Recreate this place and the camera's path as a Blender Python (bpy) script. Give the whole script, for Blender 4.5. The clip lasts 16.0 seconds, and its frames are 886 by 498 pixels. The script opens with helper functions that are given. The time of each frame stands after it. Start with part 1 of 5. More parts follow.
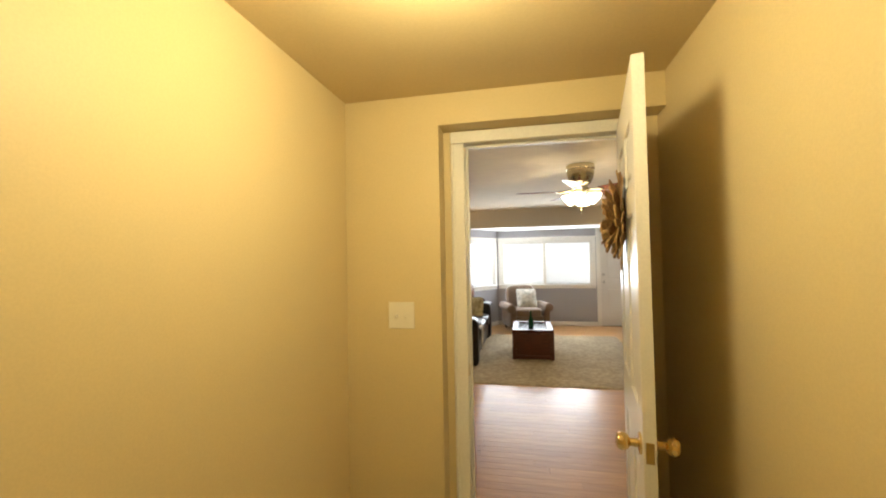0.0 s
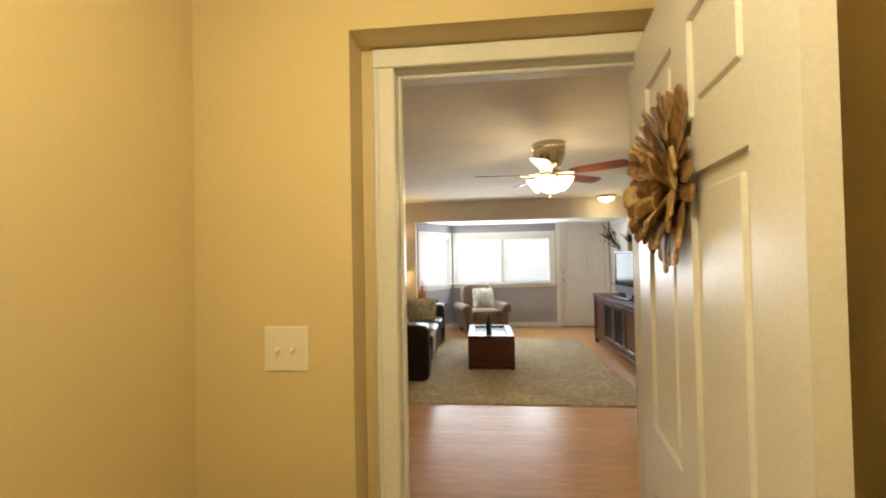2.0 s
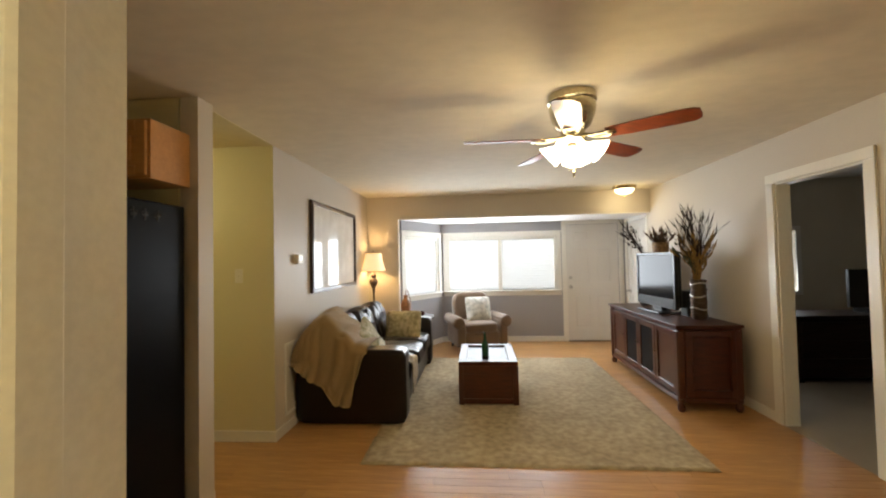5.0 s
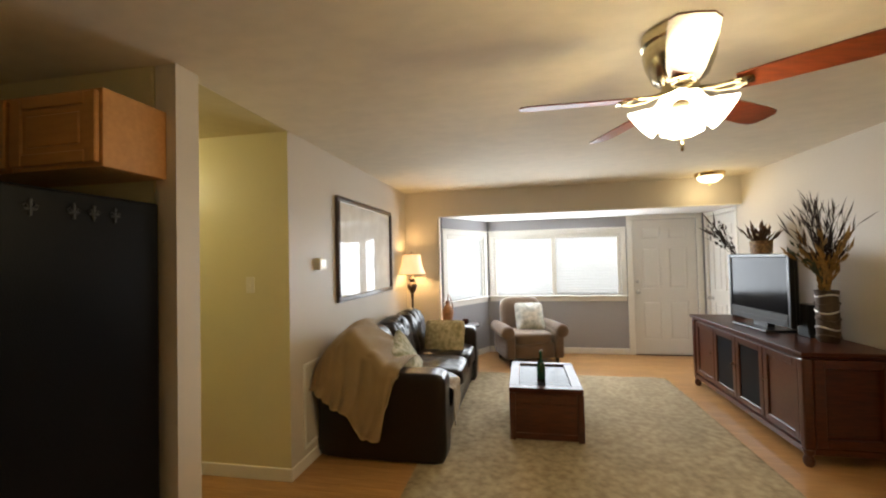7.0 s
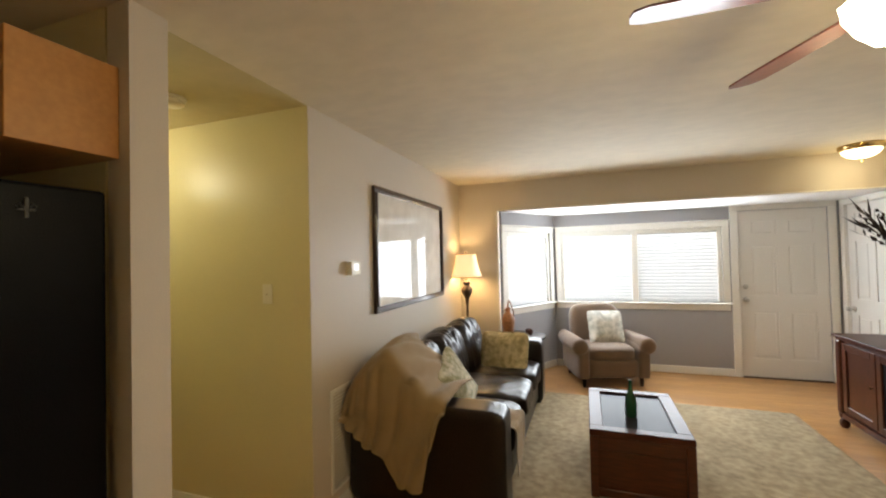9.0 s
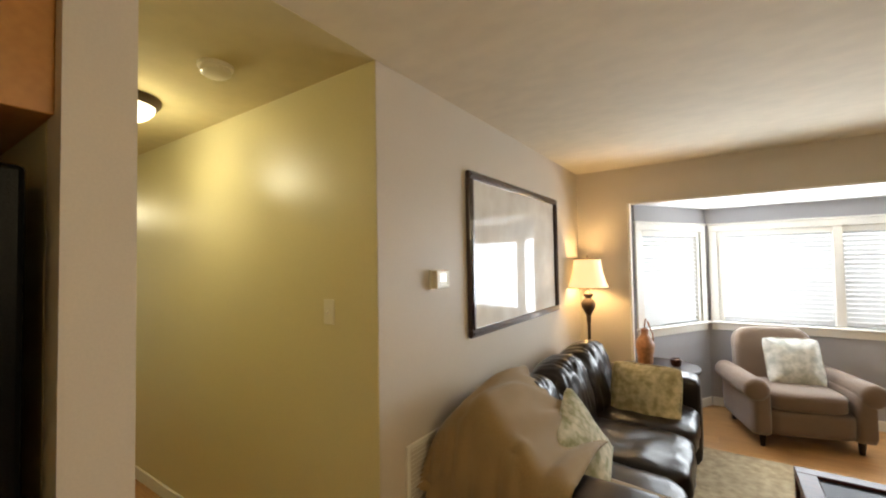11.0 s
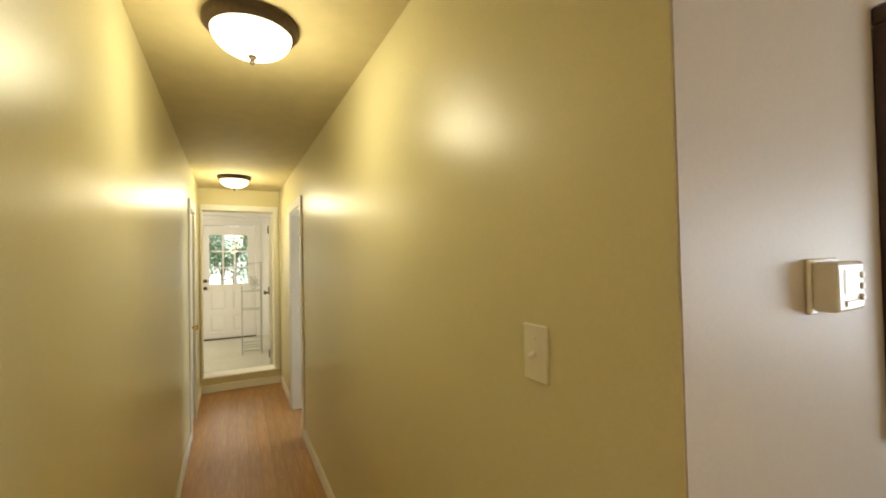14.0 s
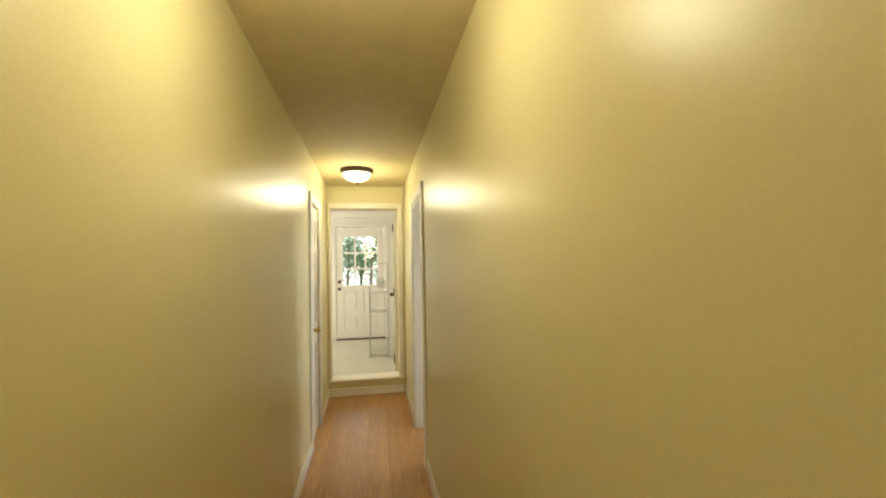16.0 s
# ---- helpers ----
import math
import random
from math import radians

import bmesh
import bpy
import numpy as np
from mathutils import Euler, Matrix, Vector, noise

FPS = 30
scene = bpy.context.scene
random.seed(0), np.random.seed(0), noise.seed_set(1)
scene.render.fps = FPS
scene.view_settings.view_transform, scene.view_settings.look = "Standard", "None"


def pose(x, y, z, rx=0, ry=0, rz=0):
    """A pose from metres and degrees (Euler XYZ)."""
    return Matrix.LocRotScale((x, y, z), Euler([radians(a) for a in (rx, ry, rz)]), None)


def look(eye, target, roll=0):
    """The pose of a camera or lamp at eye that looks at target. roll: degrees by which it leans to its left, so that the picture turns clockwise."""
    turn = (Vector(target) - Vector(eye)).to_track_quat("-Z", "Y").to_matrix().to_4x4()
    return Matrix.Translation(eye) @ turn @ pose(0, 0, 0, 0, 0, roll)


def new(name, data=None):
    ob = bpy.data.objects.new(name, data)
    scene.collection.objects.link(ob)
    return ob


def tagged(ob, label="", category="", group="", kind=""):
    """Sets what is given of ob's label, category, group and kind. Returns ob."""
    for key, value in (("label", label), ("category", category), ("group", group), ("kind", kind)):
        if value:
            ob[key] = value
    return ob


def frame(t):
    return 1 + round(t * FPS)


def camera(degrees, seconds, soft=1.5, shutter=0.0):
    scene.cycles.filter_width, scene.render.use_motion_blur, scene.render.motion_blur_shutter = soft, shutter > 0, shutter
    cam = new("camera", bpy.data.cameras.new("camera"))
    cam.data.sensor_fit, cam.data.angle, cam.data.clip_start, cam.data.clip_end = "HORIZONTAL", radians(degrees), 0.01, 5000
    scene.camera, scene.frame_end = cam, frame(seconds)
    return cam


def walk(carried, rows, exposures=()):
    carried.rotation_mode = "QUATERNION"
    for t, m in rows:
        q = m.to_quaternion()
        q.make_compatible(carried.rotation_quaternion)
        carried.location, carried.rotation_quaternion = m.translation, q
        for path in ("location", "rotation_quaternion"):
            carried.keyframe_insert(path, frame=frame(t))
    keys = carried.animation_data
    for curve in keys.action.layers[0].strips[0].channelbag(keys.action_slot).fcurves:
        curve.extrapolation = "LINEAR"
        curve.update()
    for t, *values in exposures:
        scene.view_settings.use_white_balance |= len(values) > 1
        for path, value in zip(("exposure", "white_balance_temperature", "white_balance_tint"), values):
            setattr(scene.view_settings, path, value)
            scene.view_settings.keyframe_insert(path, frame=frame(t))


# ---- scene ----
cam = camera(95.9, 16.0, soft=2.1)
PATH = [
    (0, (0.174, 0.021, 1.477), (-0.231, 1.979, 1.531), -1.1),
    (0.5, (0.161, 0.203, 1.477), (-0.184, 2.172, 1.531), -1.5),
    (1, (0.15, 0.421, 1.479), (-0.126, 2.401, 1.52), -1.2),
    (1.5, (0.137, 0.613, 1.477), (-0.092, 2.6, 1.513), -1.1),
    (2, (0.139, 0.812, 1.47), (-0.049, 2.803, 1.505), -1.1),
    (2.5, (0.153, 1.024, 1.47), (-0.011, 3.017, 1.501), -1.0),
    (3, (0.166, 1.2, 1.459), (0.005, 3.193, 1.502), -1.0),
    (3.5, (0.161, 1.401, 1.447), (0.024, 3.396, 1.496), -0.9),
    (6, (0.132, 2.254, 1.476), (-0.109, 4.238, 1.536), -1.8),
    (6.5, (0.112, 2.42, 1.502), (-0.21, 4.394, 1.554), -1.6),
    (7, (0.086, 2.576, 1.516), (-0.301, 4.538, 1.563), -1.3),
    (7.5, (0.07, 2.743, 1.532), (-0.37, 4.694, 1.57), -1.2),
    (8, (0.05, 2.901, 1.533), (-0.448, 4.838, 1.577), -1.3),
    (8.5, (0.009, 3.058, 1.54), (-0.565, 4.974, 1.584), -1.4),
    (11, (-0.341, 3.895, 1.577), (-1.478, 5.539, 1.641), -1.0),
    (11.5, (-0.461, 4.038, 1.566), (-1.714, 5.595, 1.642), -1.0),
    (12, (-0.549, 4.185, 1.578), (-1.961, 5.6, 1.638), -0.9),
    (12.5, (-0.694, 4.29, 1.568), (-2.228, 5.573, 1.624), -0.7),
    (13, (-0.865, 4.396, 1.565), (-2.493, 5.556, 1.606), -0.7),
    (13.5, (-1.018, 4.48, 1.56), (-2.722, 5.527, 1.6), -0.8),
    (14, (-1.171, 4.565, 1.558), (-2.95, 5.478, 1.596), -1.2),
    (14.5, (-1.355, 4.66, 1.533), (-3.204, 5.421, 1.586), -1.4),
    (15, (-1.541, 4.704, 1.519), (-3.449, 5.301, 1.582), -1.2),
    (15.5, (-1.726, 4.742, 1.528), (-3.675, 5.184, 1.593), -1.2),
    (16, (-1.896, 4.726, 1.5), (-3.868, 5.051, 1.574), -1.2),
]
walk(cam, [(t, look(eye, target, roll)) for t, eye, target, roll in PATH], [(0, 0.1), (3.5, 0.0), (8.5, 0.02), (11, 0.1), (14, 0.16), (16, 0.22)])

# ---- light ----
# the angled side of the window bay, and the slight skew of the hallway
BAY = Matrix.Translation((-1.04, 8.06, 0)) @ Matrix.Rotation(math.atan2(1.02, 0.58), 4, "Z")
BAYLEN = math.hypot(1.02, 0.58)
HALL = Matrix.Translation((-1.515, 5.11, 0)) @ Matrix.Rotation(radians(0.7), 4, "Z") @ Matrix.Translation((1.515, -5.11, 0))
HALL_SOUTH = Matrix.Translation((-1.56, 4.25, 0)) @ Matrix.Rotation(radians(1.1), 4, "Z") @ Matrix.Translation((1.56, -4.215, 0))
LAUNDRY_LAMP = (-0.04, 0.92, 2.14)
world = bpy.data.worlds.new("sky")
scene.world = world
world.use_nodes = True
sky = world.node_tree.nodes.new("ShaderNodeTexSky")
sky.sky_type = "NISHITA"
sky.sun_disc = False
sky.sun_elevation = radians(42)
sky.sun_rotation = radians(84)
world.node_tree.links.new(sky.outputs[0], world.node_tree.nodes["Background"].inputs[0])
world.node_tree.nodes["Background"].inputs[1].default_value = 0.15
sun = new("sun", bpy.data.lights.new("sun", "SUN"))
sun.data.energy, sun.data.angle, sun.data.color = 5.0, radians(1.0), (1.0, 0.95, 0.88)
sun.matrix_world = look((20, 2, 16), (0, 4, 0))


def bulb(x, y, z, watts, colour, radius=0.05):
    """A warm lamp bulb."""
    ob = new("bulb_light", bpy.data.lights.new("bulb_light", "POINT"))
    ob.data.energy, ob.data.color, ob.data.shadow_soft_size = watts, colour, radius
    ob.location = (x, y, z)
    return ob


def daylight(m, width, height, watts, colour):
    """The sky's light in the opening of a window."""
    ob = new("window_daylight", bpy.data.lights.new("window_daylight", "AREA"))
    ob.data.shape, ob.data.size, ob.data.size_y = "RECTANGLE", width, height
    ob.data.energy, ob.data.color = watts, colour
    ob.matrix_world = m
    return ob


WARM = (1.0, 0.91, 0.59)
FAN = (1.0, 0.80, 0.42)
LAUNDRY = (1.0, 0.86, 0.50)
AMBER = (1.0, 0.66, 0.3)
DAY = (0.86, 0.93, 1.0)
bulb(*LAUNDRY_LAMP, 31, LAUNDRY, 0.09)
bulb(0.755, 4.40, 1.95, 24, FAN, 0.14)
bulb(2.25, 7.70, 2.20, 3.5, FAN, 0.08)
bulb(-2.80, 4.62, 2.17, 8.6, WARM, 0.11)
bulb(-5.86, 4.54, 2.19, 12, WARM, 0.10)
bulb(-1.365, 7.75, 1.45, 15, AMBER, 0.05)
daylight(look((0.6, 9.055, 1.38), (0.6, 8.0, 1.38)), 1.88, 0.9, 60, DAY)
daylight(BAY @ pose(0.595, -0.025, 1.38, -90), 0.9, 0.9, 24, DAY)
daylight(look((3.98, 7.59, 1.35), (3.98, 6.0, 1.2)), 0.8, 0.8, 5, DAY)
daylight(look((-8.0, 2.45, 1.6), (-8.0, 4.0, 1.4)), 1.6, 1.0, 42, (1.0, 0.91, 0.70))
daylight(look((-5.3, 6.88, 1.4), (-5.3, 5.0, 1.2)), 1.0, 1.0, 26, DAY)

# ---- materials ----


def material(name, colour, rough=0.6, metal=0.0, bump=0.0, scale=40.0, vary=0.06, stain=1.6, coat=0.0, spec=0.5, stretch=(1, 1, 1), second=None, amount=0.5, detail=6.0, sheen=0.0):
    """A surface of one colour that varies at two scales, with fine relief."""
    m = bpy.data.materials.new(name)
    m.use_nodes = True
    nt = m.node_tree
    b = nt.nodes["Principled BSDF"]
    tc = nt.nodes.new("ShaderNodeTexCoord")
    mp = nt.nodes.new("ShaderNodeMapping")
    mp.inputs["Scale"].default_value = stretch
    nt.links.new(tc.outputs["Object"], mp.inputs[0])
    fine = nt.nodes.new("ShaderNodeTexNoise")
    fine.inputs["Scale"].default_value, fine.inputs["Detail"].default_value = scale, detail
    broad = nt.nodes.new("ShaderNodeTexNoise")
    broad.inputs["Scale"].default_value, broad.inputs["Detail"].default_value = stain, 3.0
    nt.links.new(mp.outputs[0], fine.inputs["Vector"])
    nt.links.new(mp.outputs[0], broad.inputs["Vector"])
    base = nt.nodes.new("ShaderNodeMix")
    base.data_type = "RGBA"
    base.inputs[6].default_value = (*colour, 1)
    base.inputs[7].default_value = (*(second or tuple(c * (1 - 2.2 * vary) for c in colour)), 1)
    ramp = nt.nodes.new("ShaderNodeMapRange")
    ramp.inputs[1].default_value, ramp.inputs[2].default_value = 0.35, 0.65
    ramp.inputs[4].default_value = amount * 2
    nt.links.new(fine.outputs[0], ramp.inputs[0])
    nt.links.new(ramp.outputs[0], base.inputs[0])
    tone = nt.nodes.new("ShaderNodeHueSaturation")
    level = nt.nodes.new("ShaderNodeMapRange")
    level.inputs[1].default_value, level.inputs[2].default_value = 0.3, 0.7
    level.inputs[3].default_value, level.inputs[4].default_value = 1 - vary, 1 + vary
    nt.links.new(broad.outputs[0], level.inputs[0])
    nt.links.new(level.outputs[0], tone.inputs["Value"])
    nt.links.new(base.outputs[2], tone.inputs["Color"])
    nt.links.new(tone.outputs[0], b.inputs["Base Color"])
    b.inputs["Roughness"].default_value, b.inputs["Metallic"].default_value = rough, metal
    b.inputs["Coat Weight"].default_value = coat
    b.inputs["Coat Roughness"].default_value = 0.08
    b.inputs["Specular IOR Level"].default_value = spec
    b.inputs["Sheen Weight"].default_value = sheen
    if bump:
        bp = nt.nodes.new("ShaderNodeBump")
        bp.inputs["Strength"].default_value, bp.inputs["Distance"].default_value = min(1.0, bump), 0.004
        nt.links.new(fine.outputs[0], bp.inputs["Height"])
        nt.links.new(bp.outputs[0], b.inputs["Normal"])
    return m


def glowing(name, colour, strength):
    m = bpy.data.materials.new(name)
    m.use_nodes = True
    b = m.node_tree.nodes["Principled BSDF"]
    b.inputs["Base Color"].default_value = (0.9, 0.88, 0.82, 1)
    b.inputs["Emission Color"].default_value = (*colour, 1)
    b.inputs["Emission Strength"].default_value = strength
    b.inputs["Roughness"].default_value = 0.25
    return m


def wood(name, light, dark, rough=0.35, coat=0.2, grain=(1.5, 22, 22), by_piece=0.0):
    """Wood with drawn-out grain along x; by_piece varies its tone from board to board."""
    m = material(name, light, rough, 0, 0.12, 4.0, 0.08, 0.8, coat, 0.5, grain, dark, 0.45, 8)
    nt = m.node_tree
    if by_piece:
        info = nt.nodes.new("ShaderNodeObjectInfo")
        geo = nt.nodes.new("ShaderNodeNewGeometry")
        add = nt.nodes.new("ShaderNodeMath")
        add.operation = "ADD"
        nt.links.new(info.outputs["Random"], add.inputs[0])
        nt.links.new(geo.outputs["Random Per Island"], add.inputs[1])
        fr = nt.nodes.new("ShaderNodeMath")
        fr.operation = "FRACT"
        nt.links.new(add.outputs[0], fr.inputs[0])
        rng = nt.nodes.new("ShaderNodeMapRange")
        rng.inputs[3].default_value, rng.inputs[4].default_value = 1 - by_piece, 1 + by_piece
        nt.links.new(fr.outputs[0], rng.inputs[0])
        b = nt.nodes["Principled BSDF"]
        src = b.inputs["Base Color"].links[0].from_socket
        hs = nt.nodes.new("ShaderNodeHueSaturation")
        nt.links.new(src, hs.inputs["Color"])
        nt.links.new(rng.outputs[0], hs.inputs["Value"])
        nt.links.new(hs.outputs[0], b.inputs["Base Color"])
    return m


def glass(name, rough=0.0, colour=(1, 1, 1)):
    m = bpy.data.materials.new(name)
    m.use_nodes = True
    b = m.node_tree.nodes["Principled BSDF"]
    b.inputs["Base Color"].default_value = (*colour, 1)
    b.inputs["Transmission Weight"].default_value = 1.0
    b.inputs["Roughness"].default_value = rough
    b.inputs["IOR"].default_value = 1.45
    return m


HALL_PAINT = material("khaki_wall_paint", (0.70, 0.628, 0.375), 0.33, 0, 0.008, 160, 0.015, 0.9, 0, 0.5)
LAUNDRY_PAINT = material("ochre_wall_paint", (0.68, 0.55, 0.30), 0.5, 0, 0.02, 160, 0.02, 0.9, 0, 0.4)
LIVING_PAINT = material("beige_wall_paint", (0.61, 0.545, 0.46), 0.5, 0, 0.015, 160, 0.02, 0.9, 0, 0.35)
GREY_PAINT = material("grey_wall_paint", (0.36, 0.35, 0.36), 0.55, 0, 0.035, 160, 0.025, 0.9)
CEILING_PAINT = material("textured_ceiling_paint", (0.74, 0.65, 0.50), 0.8, 0, 0.5, 7, 0.03, 1.1, stretch=(1.0, 1.6, 1.0), detail=4.0)
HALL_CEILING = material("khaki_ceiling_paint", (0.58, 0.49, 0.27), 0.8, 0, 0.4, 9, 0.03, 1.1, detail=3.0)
LAUNDRY_CEILING = material("smooth_ceiling_paint", (0.62, 0.49, 0.27), 0.8, 0, 0.1, 90, 0.02)
SOFFIT_PAINT = material("white_soffit_paint", (0.82, 0.80, 0.76), 0.8, 0, 0.4, 40, 0.03)
TRIM_PAINT = material("white_trim_paint", (0.82, 0.79, 0.72), 0.32, 0, 0.05, 120, 0.03, 1.3)
DOOR_PAINT = material("white_door_paint", (0.74, 0.71, 0.66), 0.35, 0, 0.06, 120, 0.03, 1.3)
PLATE_PLASTIC = material("ivory_plastic", (0.80, 0.75, 0.62), 0.3, 0, 0, 60, 0.01)
FLOOR_WOOD = wood("oak_floor_boards", (0.52, 0.285, 0.105), (0.38, 0.185, 0.062), 0.33, 0.06, (1.2, 26, 26), 0.09)
SUBFLOOR = material("dark_floor_joint", (0.20, 0.10, 0.045), 0.8)
PALE_FLOOR = material("pale_vinyl_floor", (0.50, 0.48, 0.39), 0.45, 0, 0.1, 30, 0.06)
CARPET = material("beige_carpet", (0.40, 0.34, 0.26), 0.95, 0, 0.8, 260, 0.08)
GRASS = material("lawn_grass", (0.07, 0.12, 0.03), 0.9, 0, 0.8, 60, 0.2)
CLOSER = material("plain_plaster", (0.62, 0.56, 0.45), 0.7, 0, 0.1, 90, 0.03)

# ---- building helpers ----


def mesh_of(bm, name, mat, smooth=None):
    me = bpy.data.meshes.new(name)
    if smooth is not None:
        for f in bm.faces:
            f.smooth = True
    bm.to_mesh(me)
    bm.free()
    me.materials.append(mat)
    if smooth is not None:
        me.set_sharp_from_angle(angle=radians(smooth))
    return me


def part(name, bm, mat, parent, label="", smooth=None, at=None):
    ob = new(name, mesh_of(bm, name, mat, smooth))
    ob.parent = parent
    if at is not None:
        ob.matrix_basis = at
    if label:
        tagged(ob, label)
    return ob


def thing(name, m, label, category, group=""):
    ob = new(name)
    ob.empty_display_size = 0.1
    ob.matrix_world = m
    return tagged(ob, label, category, group)


def box(bm, x0, x1, y0, y1, z0, z1, bevel=0.0, steps=1):
    v = [bm.verts.new(p) for p in ((x0, y0, z0), (x1, y0, z0), (x1, y1, z0), (x0, y1, z0), (x0, y0, z1), (x1, y0, z1), (x1, y1, z1), (x0, y1, z1))]
    fs = [bm.faces.new([v[i] for i in q]) for q in ((3, 2, 1, 0), (4, 5, 6, 7), (0, 1, 5, 4), (1, 2, 6, 5), (2, 3, 7, 6), (3, 0, 4, 7))]
    if bevel:
        es = list({e for f in fs for e in f.edges})
        bmesh.ops.bevel(bm, geom=es, offset=bevel, segments=steps, affect="EDGES", profile=0.5)
    return bm


def boxed(*args, **kw):
    return box(bmesh.new(), *args, **kw)


def lathe(bm, profile, n=24, closed=True):
    """A turned body round z, from (radius, height) pairs."""
    rings = [[bm.verts.new((r * math.cos(2 * math.pi * k / n), r * math.sin(2 * math.pi * k / n), z)) for k in range(n)] for r, z in profile]
    for a, b in zip(rings, rings[1:]):
        for k in range(n):
            bm.faces.new((a[k], a[(k + 1) % n], b[(k + 1) % n], b[k]))
    if closed:
        bm.faces.new(rings[0][::-1])
        bm.faces.new(rings[-1])
    return bm


def tube(bm, points, radius, n=8, taper=1.0):
    """A round bar along a line of points."""
    pts = [Vector(p) for p in points]
    rings = []
    side = None
    for i, p in enumerate(pts):
        d = (pts[min(i + 1, len(pts) - 1)] - pts[max(i - 1, 0)]).normalized()
        if side is None:
            side = d.orthogonal().normalized()
        side = (side - d * side.dot(d)).normalized()
        up = d.cross(side)
        r = radius * (1 + (taper - 1) * i / max(1, len(pts) - 1))
        rings.append([bm.verts.new(p + r * (math.cos(2 * math.pi * k / n) * side + math.sin(2 * math.pi * k / n) * up)) for k in range(n)])
    for a, b in zip(rings, rings[1:]):
        for k in range(n):
            bm.faces.new((a[k], a[(k + 1) % n], b[(k + 1) % n], b[k]))
    bm.faces.new(rings[0][::-1])
    bm.faces.new(rings[-1])
    return bm


def moved(bm, m):
    bmesh.ops.transform(bm, matrix=m, verts=bm.verts)
    return bm


def cushion(bm, sx, sy, sz, n=10, power=4.0, wrinkle=0.0, seed=0.0, pinch=0.0, freq=6.0):
    """A soft stuffed block, sx by sy by sz, with its middle at the origin."""
    made = bmesh.ops.create_cube(bm, size=2.0)["verts"]
    es = list({e for v in made for e in v.link_edges})
    bmesh.ops.subdivide_edges(bm, edges=es, cuts=n, use_grid_fill=True)
    for v in bm.verts:
        p = v.co.copy()
        k = (abs(p.x) ** power + abs(p.y) ** power + abs(p.z) ** power) ** (1 / power)
        q = p / k
        if pinch:
            q.z *= (1 - pinch * max(abs(q.x), abs(q.y)) ** 3)
            q.x *= 1 + 0.10 * abs(q.y) ** 3 * abs(q.x)
            q.y *= 1 + 0.10 * abs(q.x) ** 3 * abs(q.y)
        co = Vector((q.x * sx / 2, q.y * sy / 2, q.z * sz / 2))
        if wrinkle:
            d = noise.noise(Vector((co.x * freq, co.y * freq, co.z * freq + seed))) + 0.5 * noise.noise(Vector((co.x * freq * 2.5 + 7, co.y * freq * 2.5, co.z * freq * 2.5 + seed)))
            co += q.normalized() * d * wrinkle
        v.co = co
    return bm


def structure(name, boxes, mat, label, category="wall"):
    bm = bmesh.new()
    for b in boxes:
        box(bm, *b)
    ob = new(name, mesh_of(bm, name, mat))
    return tagged(ob, label, category, "", "structure")


def set_empty(name, label, category):
    return tagged(thing(name, Matrix(), label, category), kind="structure")


# ---- the shell ----
structure("wall_laundry_west", [(-0.865, -0.745, -1.2, 1.973, 0, 2.314)], LAUNDRY_PAINT, "warm ochre painted plaster wall of the entry closet room")
structure("wall_laundry_east", [(0.81, 0.93, -1.2, 1.973, 0, 2.314)], LAUNDRY_PAINT, "warm ochre painted wall behind the open door")
structure("wall_laundry_south", [(-0.865, 0.93, -1.32, -1.2, 0, 2.314)], LAUNDRY_PAINT, "plain ochre painted wall closing the small room")
structure("wall_laundry_north", [(-0.865, -0.243, 1.973, 2.1, 0, 2.314), (-0.243, 0.93, 1.973, 2.1, 2.155, 2.314), (0.81, 0.93, 1.973, 2.1, 0, 2.155)], LAUNDRY_PAINT, "ochre painted wall with a deep recess round the doorway")
structure("ceiling_laundry", [(-0.865, 0.93, -1.32, 2.1, 2.314, 2.43)], LAUNDRY_CEILING, "smooth ochre painted ceiling of the small room", "ceiling")
structure("wall_south", [(-4.3, -0.15, 2.1, 2.22, 0, 2.44), (0.675, 2.83, 2.1, 2.22, 0, 2.44), (-0.15, 0.675, 2.1, 2.22, 2.105, 2.44)], LAUNDRY_PAINT, "painted wall with the doorway into the living room")
structure("wall_east", [(2.71, 2.83, 2.22, 4.76, 0, 2.44), (2.71, 2.83, 4.76, 5.56, 2.05, 2.44), (2.71, 2.83, 5.56, 8.12, 0, 2.44)], LIVING_PAINT, "beige painted living room wall with a bedroom doorway")
structure("wall_entry_east", [(2.72, 2.83, 8.12, 8.18, 0, 2.095), (2.72, 2.83, 8.96, 9.2, 0, 2.095), (2.72, 2.83, 8.18, 8.96, 2.03, 2.095)], SOFFIT_PAINT, "white painted side wall of the entry with a closet door")
structure("wall_west", [(-1.635, -1.515, 5.113, 8.0, 0, 2.44)], LIVING_PAINT, "beige painted living room wall behind the sofa")
structure("wall_north", [(-1.635, -1.04, 8.0, 8.12, 0, 2.44), (-1.04, 2.71, 8.0, 8.12, 2.095, 2.44)], LIVING_PAINT, "beige painted wall with a deep header over the bay")
structure("ceiling_bay", [(-1.635, 2.83, 8.12, 9.3, 2.095, 2.2)], SOFFIT_PAINT, "lowered white ceiling over the window bay", "ceiling")
